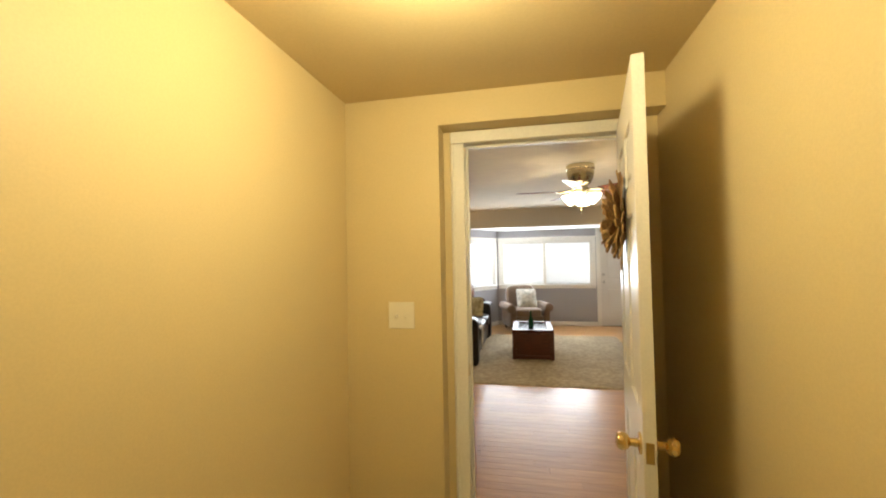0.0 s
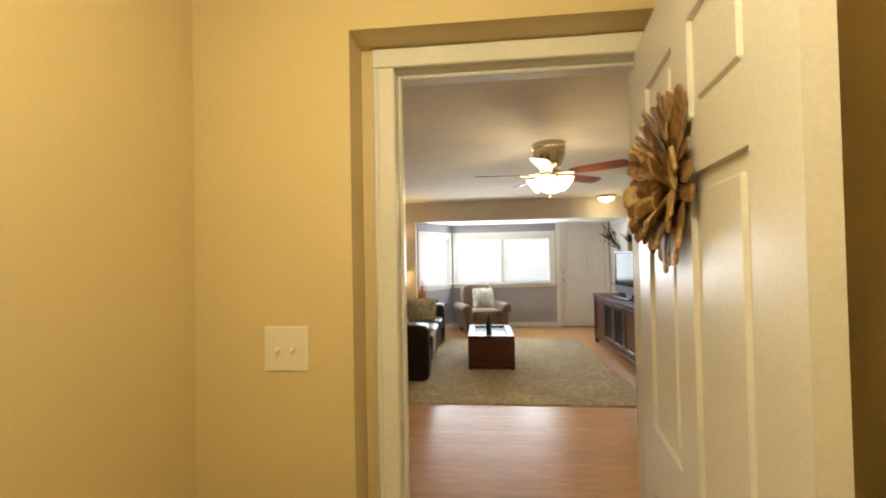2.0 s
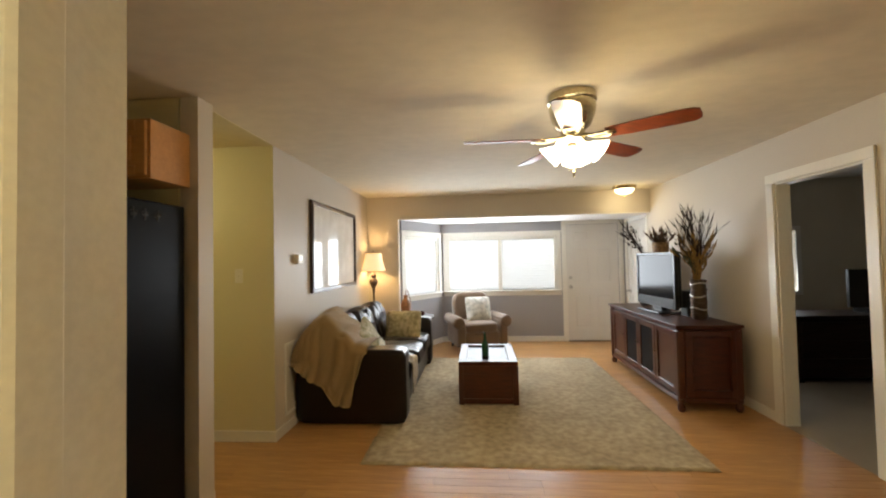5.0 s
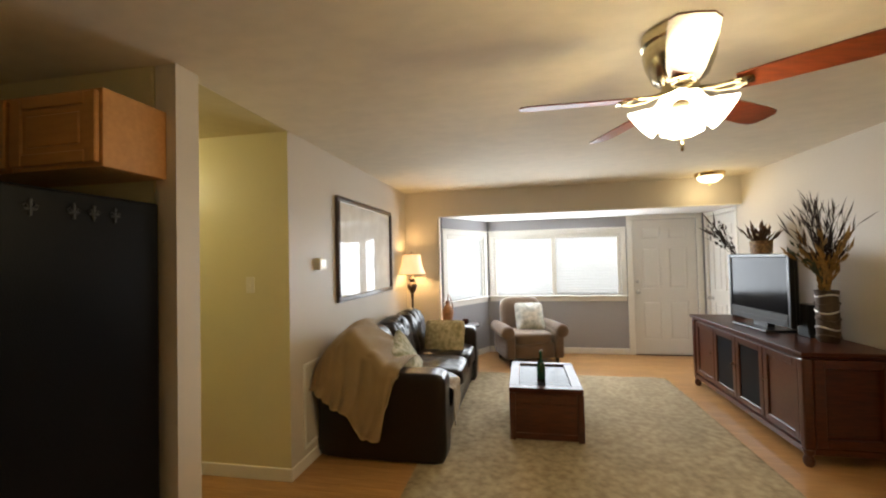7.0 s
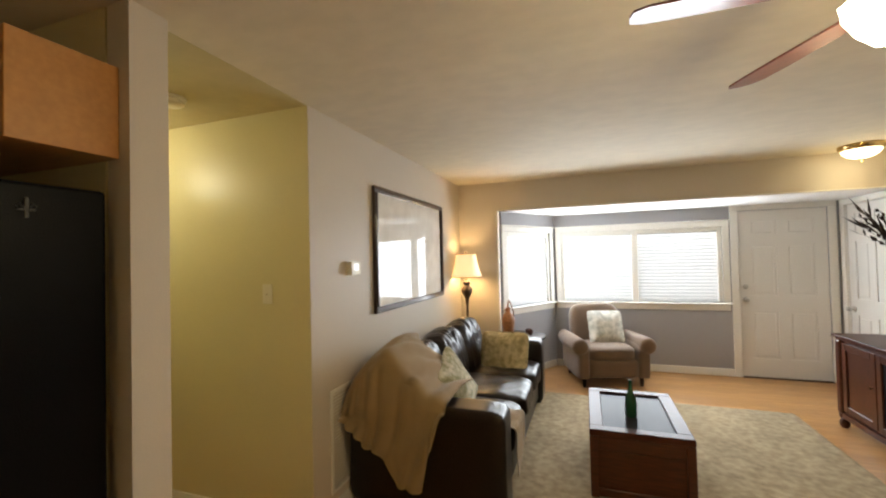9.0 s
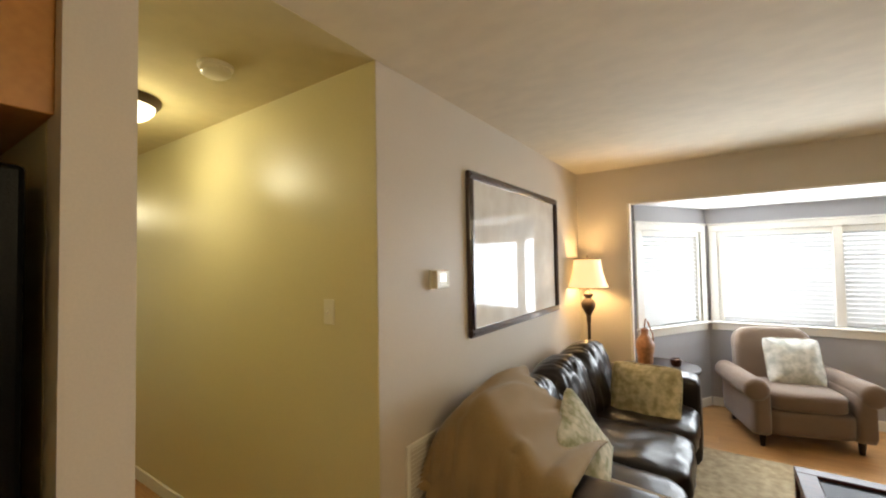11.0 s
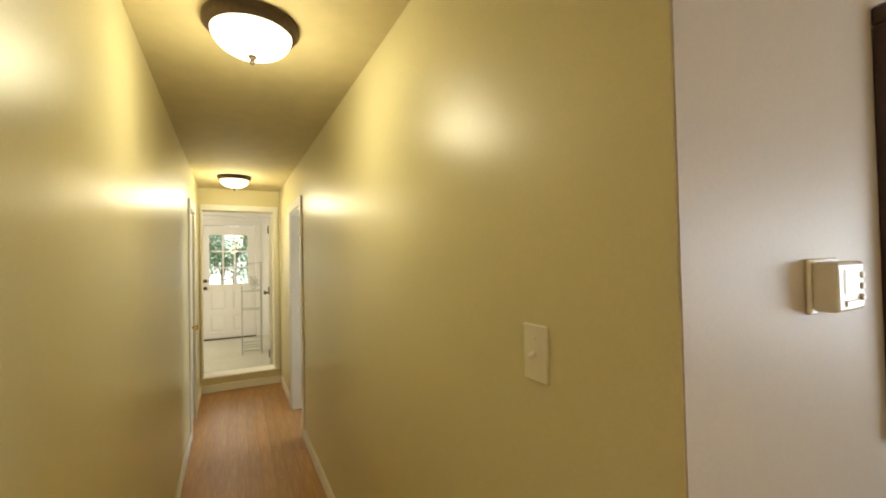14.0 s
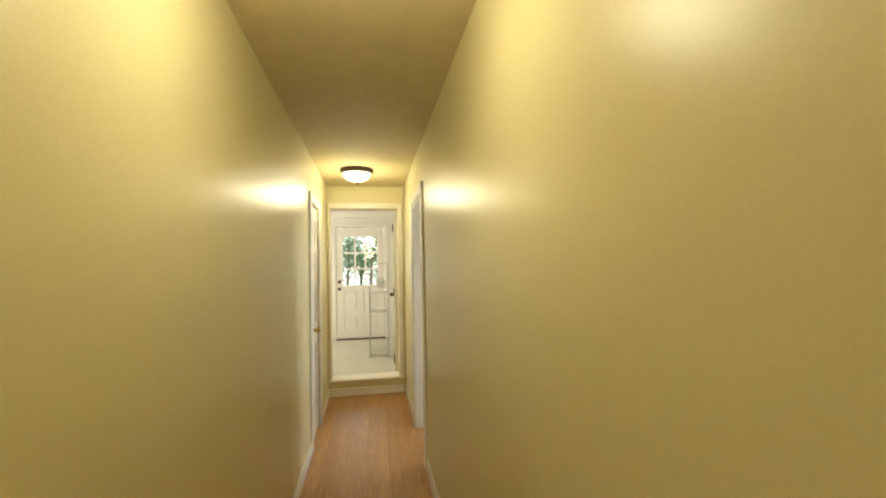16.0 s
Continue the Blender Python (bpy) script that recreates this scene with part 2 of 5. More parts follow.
structure("wall_bay", [(-0.46, -0.36, 9.08, 9.2, 0, 2.095), (-0.36, 1.56, 9.08, 9.2, 0, 0.90), (-0.36, 1.56, 9.08, 9.2, 1.85, 2.095), (1.56, 1.73, 9.08, 9.2, 0, 2.095), (1.73, 2.61, 9.08, 9.2, 2.03, 2.095), (2.61, 2.83, 9.08, 9.2, 0, 2.095)], GREY_PAINT, "grey painted front wall with a wide window and the front door")
angled = structure("wall_bay_side", [(0.06, 0.13, 0, 0.12, 0, 2.095), (0.13, 1.06, 0, 0.12, 0, 0.90), (0.13, 1.06, 0, 0.12, 1.85, 2.095), (1.06, BAYLEN, 0, 0.12, 0, 2.095)], GREY_PAINT, "grey painted angled side wall of the bay with a window")
angled.matrix_world = BAY
structure("wall_hall_north", [(-4.92, -1.518, 5.11, 5.22, 0, 2.44), (-5.63, -4.92, 5.11, 5.22, 2.04, 2.44), (-6.9, -5.63, 5.11, 5.22, 0, 2.44)], HALL_PAINT, "khaki painted satin hallway wall with a doorway").matrix_world = HALL
structure("wall_stub", [(-1.56, -1.45, 4.12, 4.252, 0, 2.44)], LIVING_PAINT, "beige painted end of the wall between kitchen and hallway")
structure("wall_hall_south", [(-5.36, -1.573, 4.085, 4.215, 0, 2.44), (-5.86, -5.36, 4.085, 4.215, 2.04, 2.44), (-6.9, -5.86, 4.085, 4.215, 0, 2.44)], HALL_PAINT, "khaki painted satin hallway wall ending beside the kitchen").matrix_world = HALL_SOUTH
structure("wall_hall_end", [(-6.9, -6.700, 4.215, 5.11, 0, 0.175), (-6.9, -6.700, 4.215, 4.245, 0.175, 2.17), (-6.9, -6.700, 5.03, 5.11, 0.175, 2.17), (-6.9, -6.700, 4.215, 5.11, 2.17, 2.44)], HALL_PAINT, "khaki painted hallway end wall with a raised doorway").matrix_world = HALL
structure("wall_kitchen_west", [(-4.3, -4.2, 2.22, 4.12, 0, 2.44)], CLOSER, "plain painted kitchen wall")
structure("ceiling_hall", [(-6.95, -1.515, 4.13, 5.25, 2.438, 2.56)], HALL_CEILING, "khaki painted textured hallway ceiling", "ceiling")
structure("ceiling", [(-6.9, -1.515, 2.1, 4.13, 2.44, 2.56), (-6.9, -1.515, 5.25, 8.12, 2.44, 2.56), (-1.515, 2.83, 2.1, 8.12, 2.44, 2.56)], CEILING_PAINT, "warm white ceiling with a hand-stippled texture", "ceiling")
# rooms that close the doorways
structure("wall_bedroom", [(6.2, 6.3, 3.2, 7.7, 0, 2.44), (2.83, 6.3, 3.1, 3.2, 0, 2.44), (2.83, 3.58, 7.6, 7.7, 0, 2.44), (4.38, 6.3, 7.6, 7.7, 0, 2.44), (3.58, 4.38, 7.6, 7.7, 0, 0.95), (3.58, 4.38, 7.6, 7.7, 1.75, 2.44)], CLOSER, "plain beige bedroom walls")
structure("ceiling_bedroom", [(2.83, 6.3, 3.1, 7.7, 2.44, 2.5)], SOFFIT_PAINT, "plain white bedroom ceiling", "ceiling")
structure("floor_bedroom", [(2.71, 6.3, 3.1, 7.7, -0.08, 0.0)], CARPET, "beige bedroom carpet", "floor")
structure("wall_side_room_north", [(-6.9, -5.8, 6.9, 7.0, 0, 2.44), (-4.8, -4.6, 6.9, 7.0, 0, 2.44), (-5.8, -4.8, 6.9, 7.0, 0, 0.9), (-5.8, -4.8, 6.9, 7.0, 1.9, 2.44), (-4.7, -4.6, 5.17, 6.9, 0, 2.44), (-6.9, -6.8, 5.14, 6.9, 0, 2.44)], CLOSER, "plain walls of a room off the hallway")
structure("wall_side_room_south", [(-6.9, -4.3, 2.6, 2.7, 0, 2.44), (-6.9, -6.8, 2.7, 4.12, 0, 2.44), (-4.4, -4.3, 2.7, 4.12, 0, 2.44)], CLOSER, "plain walls of a room off the hallway")
structure("ceiling_side_rooms", [(-6.9, -4.3, 2.6, 4.12, 2.44, 2.5), (-6.9, -4.6, 5.22, 7.0, 2.44, 2.5)], SOFFIT_PAINT, "plain white ceilings", "ceiling")
structure("floor_side_rooms", [(-6.9, -4.3, 2.6, 4.12, -0.08, -0.01), (-6.9, -4.6, 5.14, 7.0, -0.08, -0.01)], CARPET, "plain carpet in the side rooms", "floor")
# the sunroom past the hallway
structure("floor_sunroom", [(-9.3, -6.9, 2.4, 6.2, 0.05, 0.18)], PALE_FLOOR, "pale vinyl floor of the raised back room", "floor")
structure("wall_sunroom_west", [(-9.42, -9.3, 2.4, 3.99, 0.05, 2.5), (-9.42, -9.3, 4.85, 6.2, 0.05, 2.5), (-9.42, -9.3, 3.99, 4.85, 2.2, 2.5)], SOFFIT_PAINT, "cream painted back wall with an outer door")
structure("wall_sunroom_south", [(-9.42, -8.8, 2.3, 2.4, 0.05, 2.5), (-7.2, -6.9, 2.3, 2.4, 0.05, 2.5), (-8.8, -7.2, 2.3, 2.4, 0.05, 1.1), (-8.8, -7.2, 2.3, 2.4, 2.1, 2.5)], SOFFIT_PAINT, "cream painted wall with a wide window opening")
structure("wall_sunroom_north", [(-9.42, -6.9, 5.35, 5.45, 0.05, 2.5)], SOFFIT_PAINT, "cream painted wall of the back room")
structure("ceiling_sunroom", [(-9.42, -6.9, 2.3, 5.45, 2.5, 2.6)], SOFFIT_PAINT, "white ceiling of the back room", "ceiling")
structure("floor_laundry", [(-0.865, 0.93, -1.32, 2.16, -0.08, 0.0)], PALE_FLOOR, "pale vinyl floor of the small room", "floor")
structure("ground", [(-300, 300, -300, 300, -0.4, -0.15)], GRASS, "flat lawn round the house", "ground")
floor = structure("floor", [(-6.9, 2.71, 2.16, 9.2, -0.08, -0.014)], SUBFLOOR, "honey oak strip floor with satin finish", "floor")

# ---- more materials ----
BRASS = material("polished_brass", (0.78, 0.58, 0.26), 0.18, 1.0, 0, 40, 0.05)
NICKEL = material("satin_nickel", (0.55, 0.53, 0.5), 0.3, 1.0, 0, 40, 0.05)
ANTIQUE = material("antique_brass", (0.56, 0.49, 0.33), 0.22, 1.0, 0, 40, 0.08)
BRONZE = material("oiled_bronze", (0.09, 0.06, 0.04), 0.45, 0.6, 0.1, 60, 0.1)
LEATHER = material("dark_brown_leather", (0.015, 0.0085, 0.0068), 0.30, 0, 0.25, 90, 0.2, 3.0, 0.0, 0.36)
CHERRY = wood("dark_cherry_wood", (0.080, 0.018, 0.006), (0.036, 0.008, 0.003), 0.3, 0.12, (2, 18, 18))
FRAME_WOOD = wood("dark_mahogany_frame", (0.045, 0.018, 0.012), (0.022, 0.009, 0.006), 0.28, 0.3)
ESPRESSO = wood("espresso_wood", (0.03, 0.016, 0.012), (0.015, 0.008, 0.006), 0.42, 0.0)
MAPLE = wood("honey_maple_wood", (0.56, 0.28, 0.095), (0.50, 0.24, 0.08), 0.33, 0.2, (2, 12, 12))
ESPRESSO.node_tree.nodes["Principled BSDF"].inputs["Specular IOR Level"].default_value = 0.15
BLADE_WOOD = wood("cherry_blade_wood", (0.24, 0.055, 0.02), (0.13, 0.028, 0.012), 0.3, 0.3, (2, 14, 14))
CHAIR_FABRIC = material("tan_chair_fabric", (0.165, 0.105, 0.066), 0.9, 0, 0.6, 320, 0.08, 4.0, sheen=0.25)
THROW_FABRIC = material("tan_throw_fabric", (0.34, 0.235, 0.115), 0.92, 0, 0.7, 260, 0.08, 5.0, sheen=0.3)
RUG_PILE = material("mottled_beige_pile", (0.43, 0.345, 0.215), 0.97, 0, 1.0, 18, 0.13, 2.6, second=(0.27, 0.205, 0.12), amount=0.45)
BLACK_GLOSS = material("black_fridge_enamel", (0.006, 0.006, 0.007), 0.30, 0, 0.25, 180, 0.1, spec=0.08)
BLACK_PLASTIC = material("black_plastic", (0.012, 0.012, 0.013), 0.35, 0, 0, 60, 0.1)
SCREEN = material("dark_tv_screen", (0.008, 0.008, 0.010), 0.12, 0, 0, 10, 0.0, spec=0.10)
FLORAL = material("floral_cushion_cloth", (0.66, 0.62, 0.50), 0.9, 0, 0.3, 22, 0.08, 9.0, second=(0.24, 0.25, 0.13), amount=0.42, detail=2.5)
GOLD_FLORAL = material("golden_floral_cushion_cloth", (0.62, 0.53, 0.32), 0.85, 0, 0.3, 20, 0.08, 8.0, second=(0.25, 0.21, 0.09), amount=0.4, detail=2.5)
GREY_FLORAL = material("grey_floral_cushion_cloth", (0.72, 0.69, 0.62), 0.9, 0, 0.3, 16, 0.06, 8.0, second=(0.34, 0.34, 0.29), amount=0.4, detail=2.0)
TERRACOTTA = material("terracotta_glaze", (0.42, 0.19, 0.085), 0.4, 0, 0.3, 30, 0.15)
GREEN_GLASS = glass("green_bottle_glass", 0.02, (0.10, 0.34, 0.16))
PANE_GLASS = glass("clear_window_glass")
DIM_GLASS = material("smoky_cabinet_glass", (0.02, 0.02, 0.022), 0.12, 0, 0, 10, 0.0, spec=0.02)
DRIED_BROWN = material("dried_brown_leaf", (0.17, 0.085, 0.035), 0.8, 0, 0.3, 60, 0.25)
DRIED_DARK = material("dark_dried_stem", (0.05, 0.028, 0.02), 0.8, 0, 0.3, 60, 0.25)
DRIED_GOLD = material("golden_dried_leaf", (0.36, 0.20, 0.05), 0.8, 0, 0.3, 60, 0.25)
DRIED_GREEN = material("dusty_green_leaf", (0.09, 0.10, 0.045), 0.8, 0, 0.3, 60, 0.25)
WREATH_BARK = material("driftwood_chip", (0.38, 0.22, 0.085), 0.6, 0, 0.8, 50, 0.25, 12.0, second=(0.14, 0.07, 0.03), amount=0.5)
WREATH_PALE = material("pale_driftwood_chip", (0.58, 0.40, 0.17), 0.5, 0, 0.8, 50, 0.25, 12.0, second=(0.30, 0.17, 0.06), amount=0.5)
BLIND = material("white_blind_slat", (0.85, 0.85, 0.83), 0.5, 0, 0, 20, 0.01)
WHITE_WIRE = material("white_coated_wire", (0.42, 0.44, 0.40), 0.4, 0, 0, 20, 0.02)
LCD = glowing("thermostat_display", (0.75, 0.85, 0.9), 0.5)
FAN_GLASS = glowing("lit_frosted_fan_glass", (1.0, 0.90, 0.68), 7.0)
DOME_GLASS = glowing("lit_alabaster_dome", (1.0, 0.88, 0.58), 3.2)
SHADE_CLOTH = glowing("lit_lamp_shade_cloth", (1.0, 0.62, 0.26), 0.95)
OUTSIDE = glowing("bright_overcast_distance", (0.93, 0.97, 1.0), 2.3)
HAZE = glowing("hazy_green_distance", (0.74, 0.98, 0.86), 0.95)
FOLIAGE = material("tree_leaf", (0.10, 0.19, 0.08), 0.5, 0, 0, 30, 0.3, 1.5)
BARK = material("tree_bark", (0.24, 0.20, 0.15), 0.9, 0, 0.8, 30, 0.2)
PRINT_NODES = material("pale_map_print", (0.76, 0.71, 0.62), 0.6, 0, 0, 5.0, 0.05, 3.0, 1.0, 0.5, second=(0.60, 0.53, 0.44), amount=0.35)
PRINT_NODES.node_tree.nodes["Principled BSDF"].inputs["Coat Roughness"].default_value = 0.01
PRINT_NODES.node_tree.nodes["Principled BSDF"].inputs["Coat IOR"].default_value = 1.32



def let_through(m, colour, share):
    """Lets part of the light pass diffusely, as thin slats and leaves do."""
    nt = m.node_tree
    tr = nt.nodes.new("ShaderNodeBsdfTranslucent")
    tr.inputs[0].default_value = (*colour, 1)
    mix = nt.nodes.new("ShaderNodeMixShader")
    mix.inputs[0].default_value = share
    nt.links.new(nt.nodes["Principled BSDF"].outputs[0], mix.inputs[1])
    nt.links.new(tr.outputs[0], mix.inputs[2])
    nt.links.new(mix.outputs[0], nt.nodes["Material Output"].inputs[0])


let_through(BLIND, (0.9, 0.92, 0.95), 0.45)
let_through(FOLIAGE, (0.30, 0.50, 0.26), 0.6)

# ---- trim ----


def trim(name, boxes, label, mat=TRIM_PAINT, bevel=0.004, m=None):
    bm = bmesh.new()
    for b in boxes:
        box(bm, *b, bevel=bevel)
    ob = tagged(new(name, mesh_of(bm, name, mat)), label, "trim", "", "structure")
    if m:
        ob.matrix_world = m
    return ob


def skirting(name, boxes):
    return trim(name, [(a, b, c, d, 0.0, 0.09) for a, b, c, d in boxes], "white painted wooden baseboard along the wall")


skirting("baseboard", [(-1.515, -1.500, 5.098, 7.986)])
skirting("baseboard_hall_north", [(-4.83, -1.500, 5.096, 5.11)]).matrix_world = HALL
skirting("baseboard_hall_south", [(-5.27, -1.452, 4.215, 4.229), (-6.686, -5.95, 4.215, 4.229)]).matrix_world = HALL_SOUTH
skirting("baseboard_hall_end", [(-6.700, -6.686, 4.23, 5.095)]).matrix_world = HALL
skirting("baseboard_hall_north_far", [(-6.686, -5.72, 5.096, 5.11)]).matrix_world = HALL
skirting("baseboard_north", [(-1.5, -1.045, 7.986, 8.0)])
skirting("baseboard_bay", [(-0.45, 1.645, 9.066, 9.08)])
trim("baseboard_bay_side", [(0.06, BAYLEN - 0.01, -0.014, 0.0, 0.0, 0.09)], "white painted baseboard under the angled window", m=BAY)
skirting("baseboard_east", [(2.696, 2.71, 5.65, 8.0)])
# laundry doorway
trim("trim_laundry_door", [(-0.203, -0.130, 2.078, 2.1, 0, 2.085), (0.655, 0.728, 2.078, 2.1, 0, 2.085), (-0.203, 0.728, 2.078, 2.1, 2.087, 2.148), (-0.197, -0.182, 2.070, 2.079, 0, 2.085)], "white painted door casing in the recess")
trim("jamb_laundry_door", [(-0.15, -0.130, 2.101, 2.235, 0, 2.085), (0.655, 0.675, 2.101, 2.235, 0, 2.085), (-0.15, 0.675, 2.101, 2.235, 2.087, 2.105), (-0.130, -0.118, 2.14, 2.175, 0, 2.085), (-0.118, 0.655, 2.14, 2.175, 2.073, 2.086)], "white painted door jamb and stop")
# bedroom doorway
trim("trim_bedroom_door", [(2.692, 2.71, 5.56, 5.645, 0, 2.05), (2.692, 2.71, 4.675, 4.76, 0, 2.05), (2.690, 2.71, 4.675, 5.645, 2.052, 2.13), (2.712, 2.828, 5.545, 5.56, 0, 2.05), (2.712, 2.828, 4.76, 4.775, 0, 2.05), (2.712, 2.828, 4.76, 5.56, 2.035, 2.05)], "white painted bedroom door casing")
# hallway doorways
trim("trim_hall_north_door", [(-4.92, -4.835, 5.092, 5.11, 0, 2.04), (-5.715, -5.63, 5.092, 5.11, 0, 2.04), (-5.715, -4.835, 5.090, 5.11, 2.042, 2.12), (-4.938, -4.922, 5.1, 5.24, 0, 2.04), (-5.63, -5.605, 5.1, 5.24, 0, 2.04), (-5.605, -4.938, 5.1, 5.24, 2.02, 2.04)], "white painted hallway door casing").matrix_world = HALL
trim("trim_hall_south_door", [(-5.36, -5.275, 4.215, 4.233, 0, 2.04), (-5.945, -5.86, 4.215, 4.233, 0, 2.04), (-5.945, -5.275, 4.215, 4.235, 2.042, 2.12)], "white painted closet door casing").matrix_world = HALL_SOUTH
trim("trim_hall_end", [(-6.700, -6.680, 4.232, 4.205 + 0.05, 0.19, 2.17), (-6.700, -6.680, 5.028, 5.085, 0.19, 2.17), (-6.700, -6.678, 4.232, 5.085, 2.172, 2.235), (-6.90, -6.665, 4.232, 5.085, 0.172, 0.189)], "cream painted casing and sill of the raised doorway").matrix_world = HALL


# ---- doors ----
def panel_door(name, width, height, thick, rows, m, label, mat=DOOR_PAINT, window=None):
    """A door leaf from its hinge along x; rows of (z0, z1) panels, two abreast, sunk and raised again on both faces."""
    door = tagged(thing(name, m, label, "door"))
    stile, mid = 0.12, 0.10
    cw = (width - 2 * stile - mid) / 2
    bm = bmesh.new()
    columns = [(stile, stile + cw), (stile + cw + mid, width - stile)]
    edges = [0.0] + [z for r in rows for z in r] + [height]
    box(bm, 0, stile, 0, thick, 0, height)
    box(bm, width - stile, width, 0, thick, 0, height)
    for a, b in zip(edges[0::2], edges[1::2]):
        box(bm, stile, width - stile, 0, thick, a, b)
    for a, b in rows:
        if window is None or a < window[2]:
            box(bm, stile + cw, stile + cw + mid, 0, thick, a, b)
    leaf = part("leaf_frame", bm, mat, door)
    for a, b in rows:
        if window is not None and a >= window[2] - 0.01:
            continue
        for x0, x1 in columns:
            pb = bmesh.new()
            box(pb, x0, x1, thick * 0.3, thick * 0.7, a, b)
            box(pb, x0 + 0.03, x1 - 0.03, thick * 0.12, thick * 0.88, a + 0.03, b - 0.03, bevel=0.006)
            part("panel", pb, mat, leaf)
    return door


def knob(parent, x, y, z, side, mat, label=""):
    """A turned door knob; side is the way it points along y."""
    bm = lathe(bmesh.new(), [(0.032, 0), (0.032, 0.006), (0.013, 0.010), (0.012, 0.03), (0.022, 0.038), (0.028, 0.052), (0.024, 0.066), (0.010, 0.072)], 20)
    moved(bm, Matrix.Translation((x, y, z)) @ Matrix.Rotation(-side * math.pi / 2, 4, "X"))
    return part("knob", bm, mat, parent, label, smooth=40)


SIX = [(0.22, 0.80), (0.98, 1.605), (1.71, 1.91)]
# The leaf runs from its hinge beside the right jamb back towards the small room.
DOOR_TURN = math.atan2(1.285 - 2.075, 0.498 - 0.622)
door = panel_door("door_1", 0.80, 2.065, 0.035, SIX, Matrix.Translation((0.618, 2.075, 0.012)) @ Matrix.Rotation(DOOR_TURN, 4, "Z"), "white painted six-panel interior door standing open")
knob(door, 0.735, -0.0, 0.895, -1, BRASS, "polished brass knob")
knob(door, 0.735, 0.035, 0.895, 1, BRASS, "polished brass knob")
part("latch_plate", boxed(0.7985, 0.802, 0.006, 0.029, 0.865, 0.925, bevel=0.0005), BRASS, door, "brass latch plate")
for z in (0.2, 1.0, 1.8):
    part("hinge", lathe(bmesh.new(), [(0.007, z), (0.007, z + 0.09)], 10), BRASS, door, "brass hinge", at=Matrix.Translation((-0.008, 0.035, 0)))

trim("strike_plate", [(-0.1302, -0.1285, 2.105, 2.130, 0.87, 0.93)], "brass strike plate on the door jamb", BRASS, 0.0005)
front = panel_door("door_2", 0.876, 2.015, 0.04, SIX, pose(1.732, 9.09, 0.012), "closed white six-panel front door with deadbolt")
knob(front, 0.06, 0.0, 0.93, -1, NICKEL, "satin nickel knob")
bm = lathe(bmesh.new(), [(0.03, 0), (0.03, 0.012), (0.02, 0.018), (0.012, 0.022)], 18)
part("deadbolt", moved(bm, Matrix.Translation((0.06, 0, 1.09)) @ Matrix.Rotation(math.pi / 2, 4, "X")), NICKEL, front, "satin nickel deadbolt", smooth=40)
for z in (0.22, 0.98, 1.74):
    part("hinge", boxed(0.868, 0.884, -0.012, 0.002, z, z + 0.1, bevel=0.003), NICKEL, front, "nickel hinge")
trim("trim_front_door", [(1.648, 1.728, 9.062, 9.08, 0, 2.03), (2.612, 2.69, 9.062, 9.08, 0, 2.03), (1.648, 2.69, 9.060, 9.08, 2.032, 2.094)], "white painted front door casing")
trim("threshold", [(1.732, 2.608, 9.05, 9.2, -0.01, 0.012)], "dark bronze door threshold", BRONZE)
closet = panel_door("door_3", 0.772, 2.01, 0.035, SIX, pose(2.727, 8.184, 0.012, 0, 0, 90) @ pose(0, -0.04, 0), "closed white six-panel closet door in the entry")
knob(closet, 0.71, 0.035, 0.86, 1, NICKEL, "satin nickel knob")
trim("trim_closet_door", [(2.702, 2.72, 8.128, 8.178, 0, 2.03), (2.702, 2.72, 8.962, 9.03, 0, 2.03), (2.700, 2.72, 8.128, 9.03, 2.032, 2.090)], "white painted closet door casing")
hall_leaf = panel_door("door_4", 0.66, 2.01, 0.035, SIX, HALL @ pose(-5.60, 5.245, 0.012, 0, 0, 100), "white painted six-panel door opened into a side room")
for z in (0.25, 1.0, 1.8):
    part("hinge", lathe(bmesh.new(), [(0.008, z), (0.008, z + 0.09)], 8), NICKEL, hall_leaf, "steel hinge", at=Matrix.Translation((-0.008, -0.004, 0)))
bath_leaf = panel_door("door_5", 0.492, 2.02, 0.035, SIX, HALL_SOUTH @ pose(-5.856, 4.172, 0.012), "closed white painted closet door in the hallway")
knob(bath_leaf, 0.43, 0.035, 0.95, 1, BRASS, "brass knob")
# the outer door of the back room, with a nine-light window
LD = panel_door("door_6", 0.85, 2.0, 0.045, [(0.12, 0.42), (0.50, 0.88), (0.965, 1.84)], pose(-9.30, 3.995, 0.185, 0, 0, 90) @ pose(0, 0.0, 0), "cream back door with a nine-pane window", window=(0, 0, 0.96))
bars = part("glazing_bars", moved(box(box(box(box(bmesh.new(), 0.282, 0.311, 0, 0.03, 0.965, 1.84), 0.467, 0.496, 0, 0.03, 0.965, 1.84), 0.11, 0.74, 0.002, 0.028, 1.243, 1.270), 0.11, 0.74, 0.002, 0.028, 1.533, 1.560), Matrix.Translation((0.035, 0.008, 0))), DOOR_PAINT, LD)
for gx in (0.11, 0.338, 0.523):
    for gz in (0.965, 1.263, 1.553):
        pane = part("pane", boxed(gx, gx + (0.215 if gx == 0.11 else 0.185 if gx < 0.5 else 0.217), 0.018, 0.024, gz, gz + 0.287), PANE_GLASS, LD)
        pane.visible_shadow = False
knob(LD, 0.055, 0.0, 0.90, -1, BRONZE, "dark bronze knob")
knob(LD, 0.055, 0.0, 1.03, -1, BRONZE, "dark bronze deadbolt")
trim("trim_back_door", [(-9.30, -9.28, 3.90, 3.99, 0.18, 2.2), (-9.30, -9.28, 4.85, 4.94, 0.18, 2.2), (-9.30, -9.278, 3.90, 4.94, 2.202, 2.29)], "cream painted back door casing", DOOR_PAINT)
